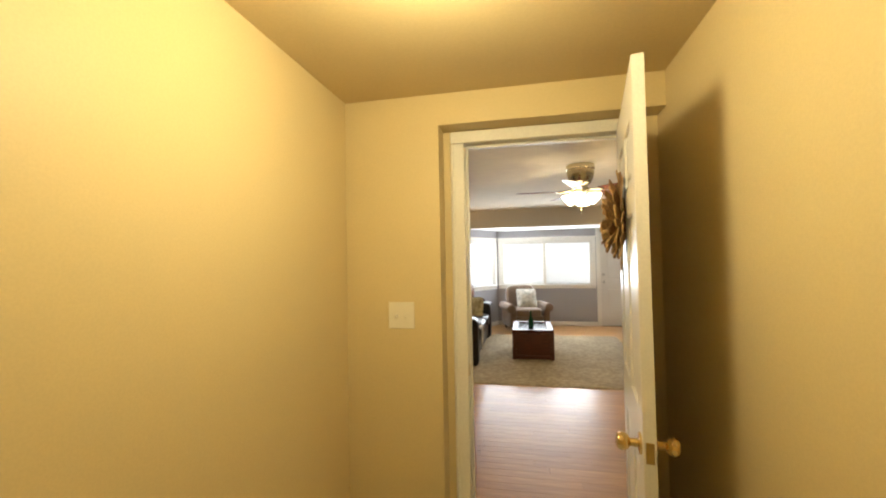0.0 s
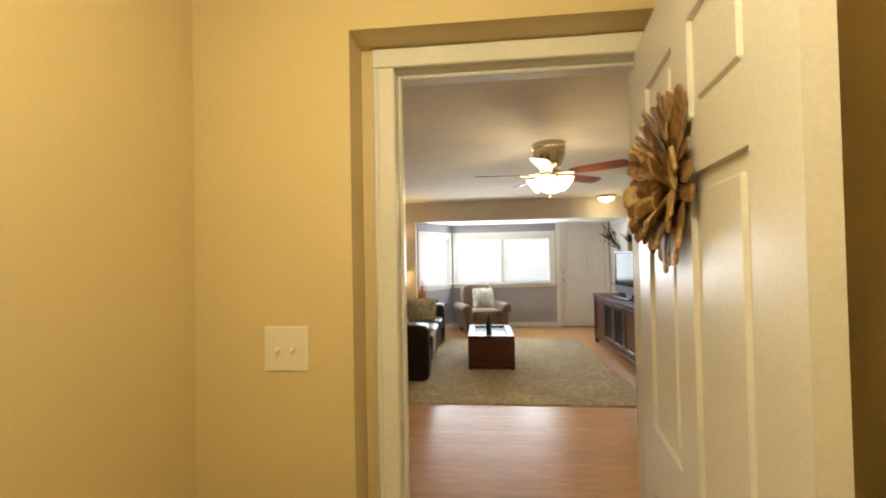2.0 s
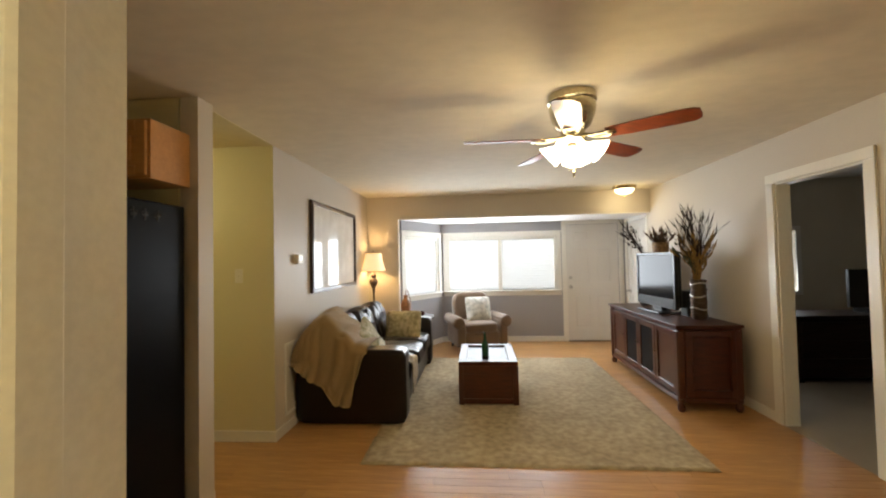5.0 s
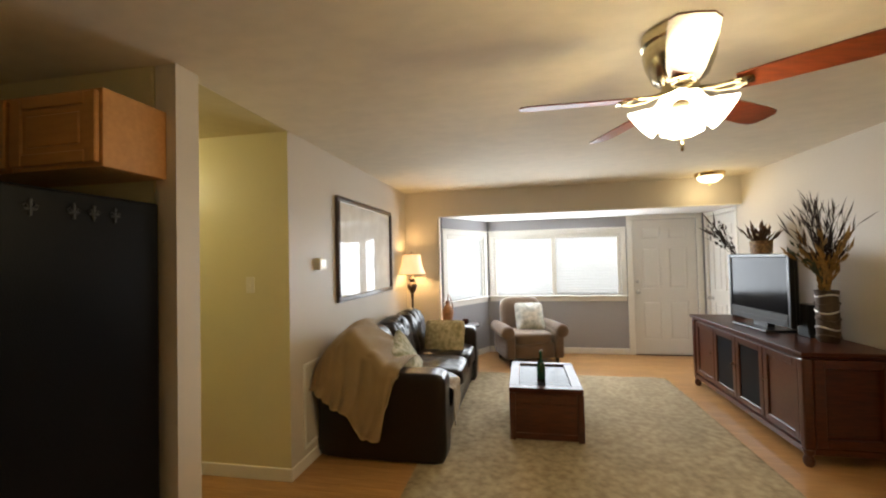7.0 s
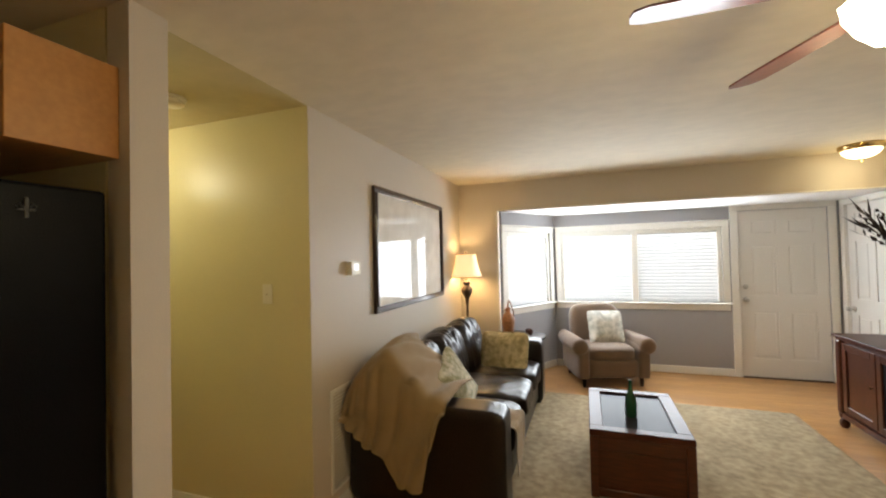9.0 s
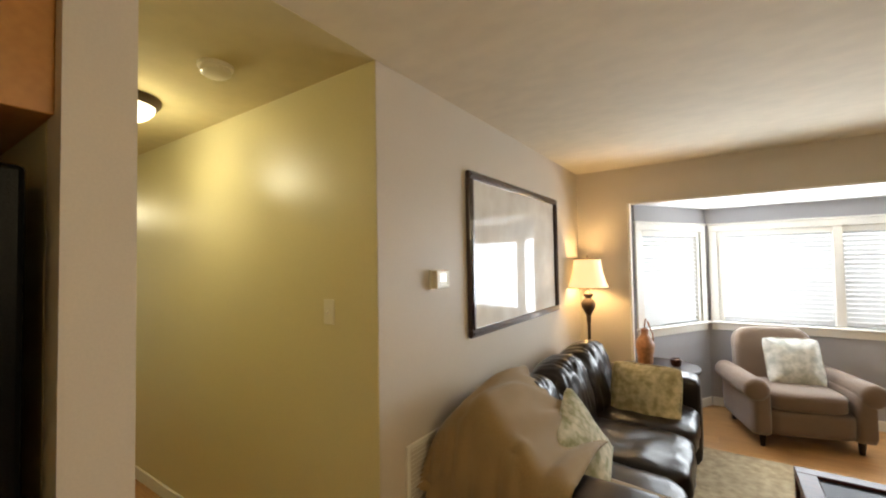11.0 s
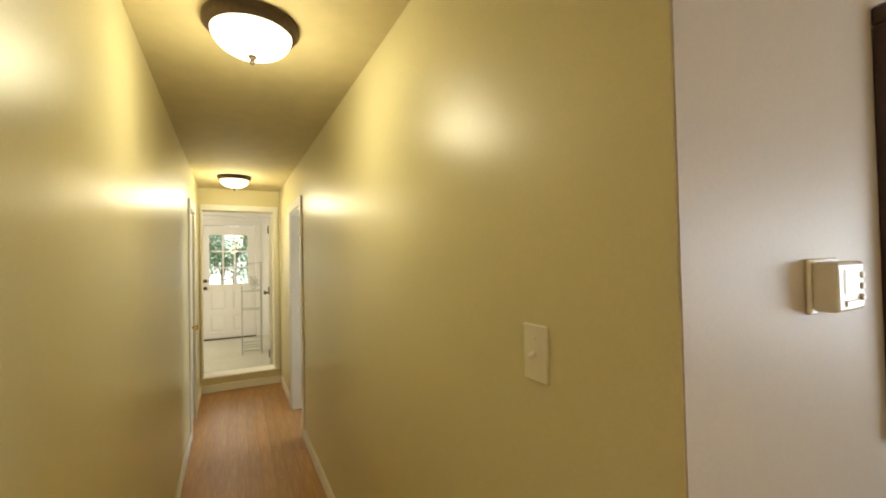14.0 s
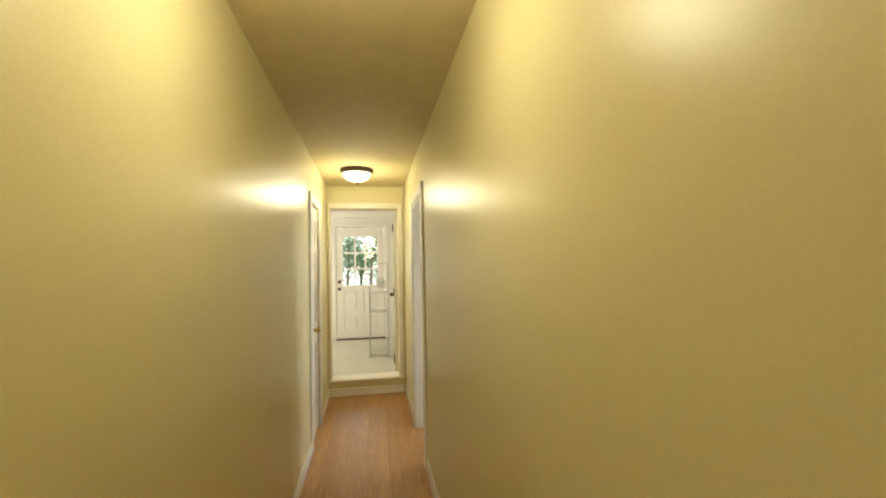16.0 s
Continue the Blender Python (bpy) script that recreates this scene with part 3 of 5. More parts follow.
trim("threshold_back_door", [(-9.30, -9.23, 3.992, 4.848, 0.181, 0.20)], "dark bronze threshold under the back door", BRONZE)
trim("beam_sunroom", [(-9.3, -9.18, 2.4, 5.35, 2.36, 2.5)], "cream boxed beam under the ceiling", SOFFIT_PAINT)
leaf2 = panel_door("door_7", 0.66, 1.94, 0.035, SIX, HALL @ pose(-6.905, 5.026, 0.19, 0, 0, 176), "cream painted door opened into the back room")
knob(leaf2, 0.60, 0.035, 0.9, 1, BRONZE, "dark bronze knob")
for z in (0.1, 0.92, 1.72):
    part("hinge", lathe(bmesh.new(), [(0.008, z), (0.008, z + 0.1)], 8), BRONZE, leaf2, "dark bronze hinge", at=Matrix.Translation((-0.006, 0.04, 0)))


# ---- windows ----
def window(name, x0, x1, mulls, m, label):
    """Casing, sashes, sill and lowered blinds of a window whose wall's inner face is y = 0."""
    w = tagged(thing(name, m, label, "window"), kind="structure")
    z0, z1 = 0.90, 1.85
    cas = bmesh.new()
    box(cas, x0 - 0.075, x0, -0.018, 0, z0, z1, bevel=0.003)
    box(cas, x1, x1 + 0.075, -0.018, 0, z0, z1, bevel=0.003)
    box(cas, x0 - 0.075, x1 + 0.075, -0.020, 0, z1, z1 + 0.065, bevel=0.003)
    box(cas, x0 - 0.085, x1 + 0.085, -0.034, 0, z1 + 0.066, z1 + 0.085, bevel=0.004)
    part("window_frame", cas, TRIM_PAINT, w)
    for c in mulls:
        part("mullion", boxed(c - 0.035, c + 0.035, -0.012, 0.045, z0 + 0.001, z1 - 0.001, bevel=0.003), TRIM_PAINT, w)
    stop = bmesh.new()
    box(stop, x0 + 0.001, x0 + 0.045, 0.002, 0.045, z0 + 0.001, z1 - 0.001, bevel=0.003)
    box(stop, x1 - 0.045, x1 - 0.001, 0.002, 0.045, z0 + 0.001, z1 - 0.001, bevel=0.003)
    box(stop, x0 + 0.046, x1 - 0.046, 0.002, 0.006, z1 - 0.055, z1 - 0.001, bevel=0.001)
    part("inner_frame", stop, TRIM_PAINT, w)
    part("window_sill", box(boxed(x0 - 0.09, x1 + 0.09, -0.055, 0.0, z0 - 0.022, z0, bevel=0.005), x0 - 0.07, x1 + 0.07, -0.016, 0, z0 - 0.095, z0 - 0.023, bevel=0.003), TRIM_PAINT, w)
    edges = [x0] + mulls + [x1]
    for a, b in zip(edges, edges[1:]):
        l, h = a + (0.048 if a == x0 else 0.038), b - (0.048 if b == x1 else 0.038)
        s = bmesh.new()
        for q in ((a, a + 0.035, z0, z1), (b - 0.035, b, z0, z1), (a + 0.035, b - 0.035, z0, z0 + 0.04), (a + 0.035, b - 0.035, z1 - 0.04, z1)):
            box(s, q[0], q[1], 0.055, 0.095, q[2], q[3])
        sash = part("sash", s, TRIM_PAINT, w)
        pane = part("pane", boxed(a + 0.035, b - 0.035, 0.07, 0.076, z0 + 0.04, z1 - 0.04), PANE_GLASS, sash)
        pane.visible_shadow = False
        blind = part("blind", boxed(l, h, 0.008, 0.05, z1 - 0.045, z1 - 0.004, bevel=0.003), BLIND, w, "white horizontal blind, slats open")
        me = mesh_of(moved(boxed(l + 0.001, h - 0.001, -0.024, 0.024, -0.0012, 0.0012), Matrix.Identity(4)), "slat", BLIND)
        z = z0 + 0.03
        while z < z1 - 0.05:
            sl = new("slat", me)
            sl.parent = blind
            sl.matrix_basis = pose(0, 0.027, z, 48, 0, 0)
            z += 0.043
        part("bottom_rail", boxed(l, h, 0.018, 0.042, z0 + 0.004, z0 + 0.018, bevel=0.002), BLIND, blind)
    return w


window("window_1", -0.36, 1.56, [0.574], pose(0, 9.08, 0), "wide white double window with lowered blinds")
window("window_2", 0.13, 1.06, [], BAY, "white angled bay window with lowered blinds")
for m, wd in ((pose(0.6, 9.62, 1.35, 90), 4.6), (Matrix.Translation((-1.35, 8.95, 1.35)) @ Matrix.Rotation(math.atan2(1.02, 0.58), 4, "Z") @ pose(0, 0, 0, 90), 2.8)):
    bm = bmesh.new()
    bmesh.ops.create_grid(bm, x_segments=1, y_segments=1, size=0.5)
    bmesh.ops.scale(bm, vec=(wd, 2.6, 1), verts=bm.verts)
    bd = tagged(new("backdrop", mesh_of(bm, "backdrop", OUTSIDE)), "bright washed-out daylight outside the window", "backdrop", "", "structure")
    bd.matrix_world = m
trim("corner_bay", [(-1.05, -1.026, 7.992, 8.06, 0, 2.093)], "white corner bead of the bay opening")
trim("header_bay_edge", [(-1.04, 2.70, 7.994, 8.0, 2.085, 2.10)], "white edge of the bay header")


# ---- living room: large things ----
def sofa():
    s = thing("sofa", pose(-1.0, 6.55, 0), "dark brown leather three-seat sofa with loose back cushions", "sofa")
    part("base", boxed(-0.49, 0.46, -1.08, 1.08, 0.05, 0.30, bevel=0.03, steps=2), LEATHER, s, smooth=50)
    part("back_frame", moved(cushion(bmesh.new(), 0.26, 2.12, 0.66, 8, 8, 0.006, 3), Matrix.Translation((-0.37, 0, 0.45))), LEATHER, s, smooth=60)
    for y, sd in ((-1.0, 1), (1.0, 5)):
        bm = cushion(bmesh.new(), 1.01, 0.23, 0.655, 12, 14, 0.004, sd)
        part("arm", moved(bm, Matrix.Translation((0.005, y, 0.34))), LEATHER, s, smooth=60)
    for k in range(3):
        y = -0.60 + 0.60 * k
        bm = cushion(bmesh.new(), 0.76, 0.605, 0.20, 20, 5, 0.012, k * 3.1, freq=8)
        part("seat_cushion", moved(bm, Matrix.Translation((0.13, y, 0.39))), LEATHER, s, smooth=80)
        bm = cushion(bmesh.new(), 0.30, 0.64, 0.56, 30, 3.2, 0.010, 11 + k * 7.7, freq=6)
        for v in bm.verts:
            r = noise.noise(Vector((v.co.y * 16 + 3 * v.co.z, v.co.z * 5, k * 9.0))) + 0.6 * noise.noise(Vector((v.co.y * 30, v.co.z * 9 + v.co.y * 6, k * 4.0)))
            pucker = 0.4 + 1.2 * abs(v.co.z / 0.28) ** 1.5
            v.co.x += (0.5 - abs(r)) * 0.028 * pucker
            v.co.z += (0.5 - abs(r)) * 0.013 * pucker
        part("back_cushion", moved(bm, Matrix.Translation((-0.23, y, 0.635)) @ Matrix.Rotation(radians(-14), 4, "Y")), LEATHER, s, smooth=80)
    for x in (-0.42, 0.40):
        for y in (-1.0, 1.0):
            part("foot", boxed(x - 0.03, x + 0.03, y - 0.03, y + 0.03, 0, 0.06, bevel=0.005), ESPRESSO, s)
    return s


def throw():
    """A blanket over the near end of the sofa: down from the back over the arm, with a pointed hanging corner."""
    t = thing("throw_blanket", pose(-1.0, 5.7, 0.5), "tan woven throw draped over the sofa arm", "blanket")
    off = Vector((-1.0, 5.7, 0.5))

    def lerp(v, table):
        for (a, p), (b, q) in zip(table, table[1:]):
            if v <= b:
                k = max(0.0, (v - a) / (b - a))
                k = k * k * (3 - 2 * k)
                return p + (q - p) * k
        return table[-1][1]

    def sheet(nu, nv, where):
        bm = bmesh.new()
        g = [[bm.verts.new(where(i / (nu - 1), j / (nv - 1)) - off) for j in range(nv)] for i in range(nu)]
        for i in range(nu - 1):
            for j in range(nv - 1):
                bm.faces.new((g[i][j], g[i + 1][j], g[i + 1][j + 1], g[i][j + 1]))
        bmesh.ops.recalc_face_normals(bm, faces=bm.faces)
        bm.normal_update()
        h = [[bm.verts.new(v.co - v.normal * 0.007) for v in row] for row in g]
        for i in range(nu - 1):
            for j in range(nv - 1):
                bm.faces.new((h[i][j + 1], h[i + 1][j + 1], h[i + 1][j], h[i][j]))
        for i in range(nu - 1):
            for j in (0, nv - 1):
                bm.faces.new((g[i][j], h[i][j], h[i + 1][j], g[i + 1][j]))
        for j in range(nv - 1):
            for i in (0, nu - 1):
                bm.faces.new((g[i][j], g[i][j + 1], h[i][j + 1], h[i][j]))
        return bm

    def over(u, v):
        x = -1.53 + 0.70 * u
        top = lerp(x, [(-1.53, 0.66), (-1.38, 0.87), (-1.24, 0.975), (-1.05, 0.83), (-0.93, 0.70), (-0.83, 0.69)])
        low = lerp(x, [(-1.53, 0.54), (-1.30, 0.40), (-1.08, 0.19), (-0.98, 0.19), (-0.92, 0.42), (-0.83, 0.66)])
        fold = 0.020 * math.sin(x * 34 + 5.0 * v + 1.5 * math.sin(x * 9)) + 0.020 * noise.noise(Vector((x * 9, v * 3, 1))) + min(1.0, max(0.0, (-0.88 - x) / 0.15)) * (0.012 * math.sin(52 * (x + 0.35 * v) + 2 * math.sin(6 * v)) + 0.010 * noise.noise(Vector((x * 22, v * 7, 5))))
        if v < 0.42:
            k = v / 0.42
            y = 6.02 - k * 0.54
            z = top + 0.012 + 0.02 * math.sin(math.pi * k) + fold * 0.8 - (0.05 * (1 - k) if x > -1.25 else 0)
        elif v < 0.54:
            k = (v - 0.42) / 0.12
            y = 5.48 - 0.065 * math.sin(k * math.pi / 2)
            z = top + 0.012 - 0.05 * (1 - math.cos(k * math.pi / 2)) + fold * 0.5
        else:
            k = (v - 0.54) / 0.46
            y = 5.415 - 0.008 - 0.02 * k - abs(fold) * 0.9 * (0.3 + k)
            z = (top - 0.04) * (1 - k) + low * k + 0.006 * math.sin(x * 40)
        return Vector((x, y, z))

    part("drape", sheet(46, 50, over), THROW_FABRIC, t, smooth=180)

    def front(u, v):
        y = 5.67 + 0.30 * u
        s = v * 0.66
        f = 0.012 * math.sin(u * 9 + v * 4)
        if s < 0.36:
            return Vector((-0.86 + s, y, 0.515 + f * 0.6 - 0.01 * (s / 0.36) ** 2))
        k = min(1.0, (s - 0.36) / 0.06)
        return Vector((-0.50 + 0.035 * math.sin(k * math.pi / 2) + abs(f) * 0.6, y + 0.10 * (s - 0.36), 0.505 - max(0, s - 0.38) * (1.1 - 0.5 * u)))

    part("corner", sheet(16, 30, front), THROW_FABRIC, t, smooth=180)
    return t


def pillow(m, sx, sy, sz, mat, label, seed):
    p = thing("throw_pillow", m, label, "pillow", "loose pillows")
    part("cover", cushion(bmesh.new(), sx, sy, sz, 14, 7.0, 0.006, seed, pinch=0.84, freq=9), mat, p, smooth=180)
    pts = []
    for k in range(33):
        a = 2 * math.pi * k / 32
        c, s = math.cos(a), math.sin(a)
        n = (abs(c) ** 14 + abs(s) ** 14) ** (-1 / 14)
        pts.append((c * n * sx * 0.515, s * n * sy * 0.515, 0.0))
    part("piping", tube(bmesh.new(), pts, 0.005, 6), mat, p, smooth=60)
    return p


def armchair():
    c = thing("armchair", pose(0.13, 8.56, 0, 0, 0, 18), "tan upholstered armchair with rolled arms and tall back", "armchair")
    part("seat_base", moved(cushion(bmesh.new(), 0.62, 0.66, 0.22, 6, 9, 0.002, 1), Matrix.Translation((0, -0.02, 0.21))), CHAIR_FABRIC, c, smooth=60)
    part("seat_cushion", moved(cushion(bmesh.new(), 0.56, 0.60, 0.17, 8, 5, 0.004, 2), Matrix.Translation((0, -0.055, 0.375))), CHAIR_FABRIC, c, smooth=80)
    part("back_cushion", moved(cushion(bmesh.new(), 0.62, 0.20, 0.66, 8, 5, 0.004, 3), Matrix.Translation((-0.01, 0.27, 0.57)) @ Matrix.Rotation(radians(-10), 4, "X")), CHAIR_FABRIC, c, smooth=80)
    for s in (-1, 1):
        bm = bmesh.new()
        cushion(bm, 0.135, 0.72, 0.40, 6, 9, 0.002, 4)
        moved(bm, Matrix.Translation((s * 0.345, -0.01, 0.29)))
        arm = part("arm", bm, CHAIR_FABRIC, c, smooth=60)
        roll = lathe(bmesh.new(), [(0.06, -0.375), (0.088, -0.36), (0.094, -0.34), (0.092, 0.1), (0.085, 0.33), (0.05, 0.35)], 20)
        part("rolled_top", moved(roll, Matrix.Translation((s * 0.385, -0.01, 0.475)) @ Matrix.Rotation(-math.pi / 2, 4, "X") @ Matrix.Rotation(0, 4, "Z")), CHAIR_FABRIC, arm, smooth=50)
        for y in (-0.29, 0.29):
            part("leg", moved(lathe(bmesh.new(), [(0.018, 0), (0.03, 0.13)], 10), Matrix.Translation((s * 0.33, y, 0))), ESPRESSO, c, "dark tapered wooden leg", smooth=40)
    return c


def coffee_table():
    t = thing("coffee_table", pose(0.246, 6.36, 0.012), "dark cherry trunk coffee table with an inset glass top", "table")
    bm = bmesh.new()
    w, d = 0.27, 0.395
    for x in (-w, w):
        for y in (-d, d):
            part("corner_post", boxed(x - 0.025, x + 0.025, y - 0.025, y + 0.025, 0.0, 0.385, bevel=0.004), CHERRY, t)
    for s in (-1, 1):
        part("end_panel", boxed(-w + 0.025, w - 0.025, s * d - 0.008, s * d + 0.008, 0.035, 0.385), CHERRY, t)
        part("side_panel", boxed(s * w - 0.008, s * w + 0.008, -d + 0.025, d - 0.025, 0.035, 0.385), CHERRY, t)
        part("rail", box(boxed(-w + 0.025, w - 0.025, s * d - 0.02, s * d + 0.02, 0.30, 0.384, bevel=0.004), -w + 0.025, w - 0.025, s * d - 0.02, s * d + 0.02, 0.01, 0.06, bevel=0.004), CHERRY, t)
    top = bmesh.new()
    W, D = 0.295, 0.42
    for q in ((-W, W, -D, -D + 0.075), (-W, W, D - 0.075, D), (-W, -W + 0.085, -D + 0.075, D - 0.075), (W - 0.085, W, -D + 0.075, D - 0.075)):
        box(top, *q, 0.386, 0.428, bevel=0.004)
    part("top_frame", top, CHERRY_TOP, t, "polished cherry frame catching the window light")
    part("glass_inset", boxed(-W + 0.085, W - 0.085, -D + 0.075, D - 0.075, 0.395, 0.413), DIM_GLASS, t, "dark glass inset panel")
    return t


CHERRY_TOP = wood("polished_cherry_top", (0.075, 0.025, 0.014), (0.04, 0.013, 0.008), 0.30, 0.0, (2, 18, 18))
CHERRY_TOP.node_tree.nodes["Principled BSDF"].inputs["Specular IOR Level"].default_value = 0.1


def console():
    c = thing("media_console", pose(2.285, 6.755, 0), "dark cherry media console with glass middle doors", "cabinet")
    w, d = 0.28, 0.92
    body = bmesh.new()
    box(body, -w + 0.03, w, -d + 0.02, d - 0.02, 0.12, 0.765)
    body = part("body", body, CHERRY, c)
    part("top", box(boxed(-w - 0.03, w + 0.01, -d - 0.03, d + 0.03, 0.775, 0.802, bevel=0.006, steps=2), -w - 0.01, w, -d - 0.01, d + 0.01, 0.755, 0.774, bevel=0.005), CHERRY_TOP, c)
    part("plinth_rail", box(boxed(-w - 0.006, -w + 0.028, -d + 0.03, d - 0.03, 0.085, 0.135, bevel=0.008, steps=2), -w + 0.03, w, -d - 0.004, -d + 0.018, 0.085, 0.135, bevel=0.004), CHERRY, c)
    for x, y in ((-w + 0.02, -d + 0.02), (-w + 0.02, d - 0.02), (w - 0.03, -d + 0.02), (w - 0.03, d - 0.02)):
        prof = [(0.022, 0), (0.034, 0.02), (0.036, 0.05), (0.024, 0.075), (0.036, 0.10), (0.036, 0.12)]
        part("turned_foot", moved(lathe(bmesh.new(), prof, 16), Matrix.Translation((x, y, 0))), CHERRY, c, smooth=50)
        part("corner_post", boxed(x - 0.035, x + 0.035, y - 0.03, y + 0.03, 0.12, 0.755, bevel=0.012, steps=2), CHERRY, c)
    step = (2 * d - 0.12) / 4
    for k in range(4):
        y0 = -d + 0.06 + k * step + 0.004
        y1 = y0 + step - 0.008
        fr = bmesh.new()
        x0, x1 = -w - 0.004, -w + 0.022
        for q in ((y0, y0 + 0.055, 0.15, 0.735), (y1 - 0.055, y1, 0.15, 0.735), (y0 + 0.055, y1 - 0.055, 0.15, 0.205), (y0 + 0.055, y1 - 0.055, 0.68, 0.735)):
            box(fr, x0, x1, q[0], q[1], q[2], q[3], bevel=0.003)
        dr = part("door", fr, CHERRY, c)
        glassy = k in (1, 2)
        part("glass_panel" if glassy else "wood_panel", boxed(x0 + 0.012, x0 + 0.018, y0 + 0.055, y1 - 0.055, 0.205, 0.68), DIM_GLASS if glassy else CHERRY, dr)
        ky = y1 - 0.028 if k in (0, 1) else y0 + 0.028
        part("pull", moved(lathe(bmesh.new(), [(0.005, 0), (0.005, 0.012), (0.011, 0.018), (0.008, 0.026)], 12), Matrix.Translation((x0, ky, 0.47)) @ Matrix.Rotation(-math.pi / 2, 4, "Y")), BRONZE, dr, "dark bronze pull", smooth=40)
    fr = bmesh.new()
    y0, y1 = -d - 0.002, -d + 0.02
    for q in ((-w + 0.055, -w + 0.12, 0.14, 0.75), (w - 0.10, w - 0.06, 0.14, 0.75), (-w + 0.12, w - 0.10, 0.14, 0.20), (-w + 0.12, w - 0.10, 0.69, 0.75)):
        box(fr, q[0], q[1], y0 - 0.012, y1, q[2], q[3], bevel=0.003)
    part("end_frame", fr, CHERRY, c)
    return c


def television():
    t = thing("television", pose(2.275, 6.83, 0.802, 0, 0, 3), "black flat-screen television on a pedestal stand", "television")
    part("stand", box(boxed(-0.13, 0.12, -0.26, 0.26, 0, 0.02, bevel=0.008, steps=2), -0.02, 0.04, -0.10, 0.10, 0.02, 0.09), BLACK_PLASTIC, t)
    bez = bmesh.new()
    h, z0, z1 = 0.445, 0.065, 0.69
    for q in ((-h, -h + 0.035, z0, z1), (h - 0.035, h, z0, z1), (-h + 0.035, h - 0.035, z1 - 0.035, z1), (-h + 0.035, h - 0.035, z0, z0 + 0.11)):
        box(bez, -0.045, 0.0, q[0], q[1], q[2], q[3], bevel=0.006)
    part("bezel", bez, BLACK_PLASTIC, t)
    part("screen", boxed(-0.034, -0.028, -h + 0.035, h - 0.035, z0 + 0.11, z1 - 0.035), SCREEN, t, "dark glossy screen mirroring the windows")
    part("back_shell", box(boxed(0.0, 0.05, -h + 0.02, h - 0.02, z0 + 0.02, z1 - 0.02, bevel=0.02), 0.05, 0.10, -0.3, 0.3, z0 + 0.05, z1 - 0.16, bevel=0.02), BLACK_PLASTIC, t)
    part("speaker_grille", boxed(-0.048, -0.045, -h + 0.06, h - 0.06, z0 + 0.015, z0 + 0.05), BLACK_PLASTIC, t)
    return t


def stems(bm, n, spread, height, seed, radius=0.003, lean=(0, 0)):
    rnd = random.Random(seed)
    tips = []
    for _ in range(n):
        a, r, h = rnd.uniform(0, 6.28), spread * rnd.uniform(0.25, 1.0), height * rnd.uniform(0.6, 1.0)
        pts = [(0.25 * r * k * math.cos(a) * 0.25 + r * (k / 4) ** 2 * 0.9 * math.cos(a) + lean[0] * (k / 4) ** 2 + rnd.uniform(-0.008, 0.008), r * (k / 4) ** 2 * math.sin(a) + lean[1] * (k / 4) ** 2 + rnd.uniform(-0.008, 0.008), h * k / 4 - 0.08 * (k == 0)) for k in range(5)]
        tube(bm, pts, radius, 5, 0.4)
        tips.append(pts)
    return tips


def blades_of(bm, tips, length, width, seed, low=0.3, per=5):
    """Narrow pointed dry leaves along stems."""
    rnd = random.Random(seed)
    for pts in tips:
        for _ in range(per):
            k = rnd.uniform(low, 1.0) * 4
            i = min(3, int(k))
            p = Vector(pts[i]).lerp(Vector(pts[i + 1]), k - i)
            d = (Vector(pts[i + 1]) - Vector(pts[i])).normalized() * 0.8 + Vector((rnd.uniform(-0.5, 0.5), rnd.uniform(-0.5, 0.5), rnd.uniform(0.0, 0.7)))
            d.normalize()
            s = d.orthogonal().normalized()
            s.rotate(Matrix.Rotation(rnd.uniform(0, 6.28), 3, d))
            ln, wd = length * rnd.uniform(0.6, 1.2), width * rnd.uniform(0.6, 1.2)
            up = d.cross(s) * wd * 0.25
            a, b, c, e = p, p + d * ln * 0.45 + s * wd / 2 + up, p + d * ln, p + d * ln * 0.45 - s * wd / 2 + up
            mid = p + d * ln * 0.45 - up
            v = [bm.verts.new(q) for q in (a, b, c, e, mid)]
            bm.faces.new((v[0], v[1], v[4]))
            bm.faces.new((v[1], v[2], v[4]))
            bm.faces.new((v[2], v[3], v[4]))
            bm.faces.new((v[3], v[0], v[4]))
    return bm


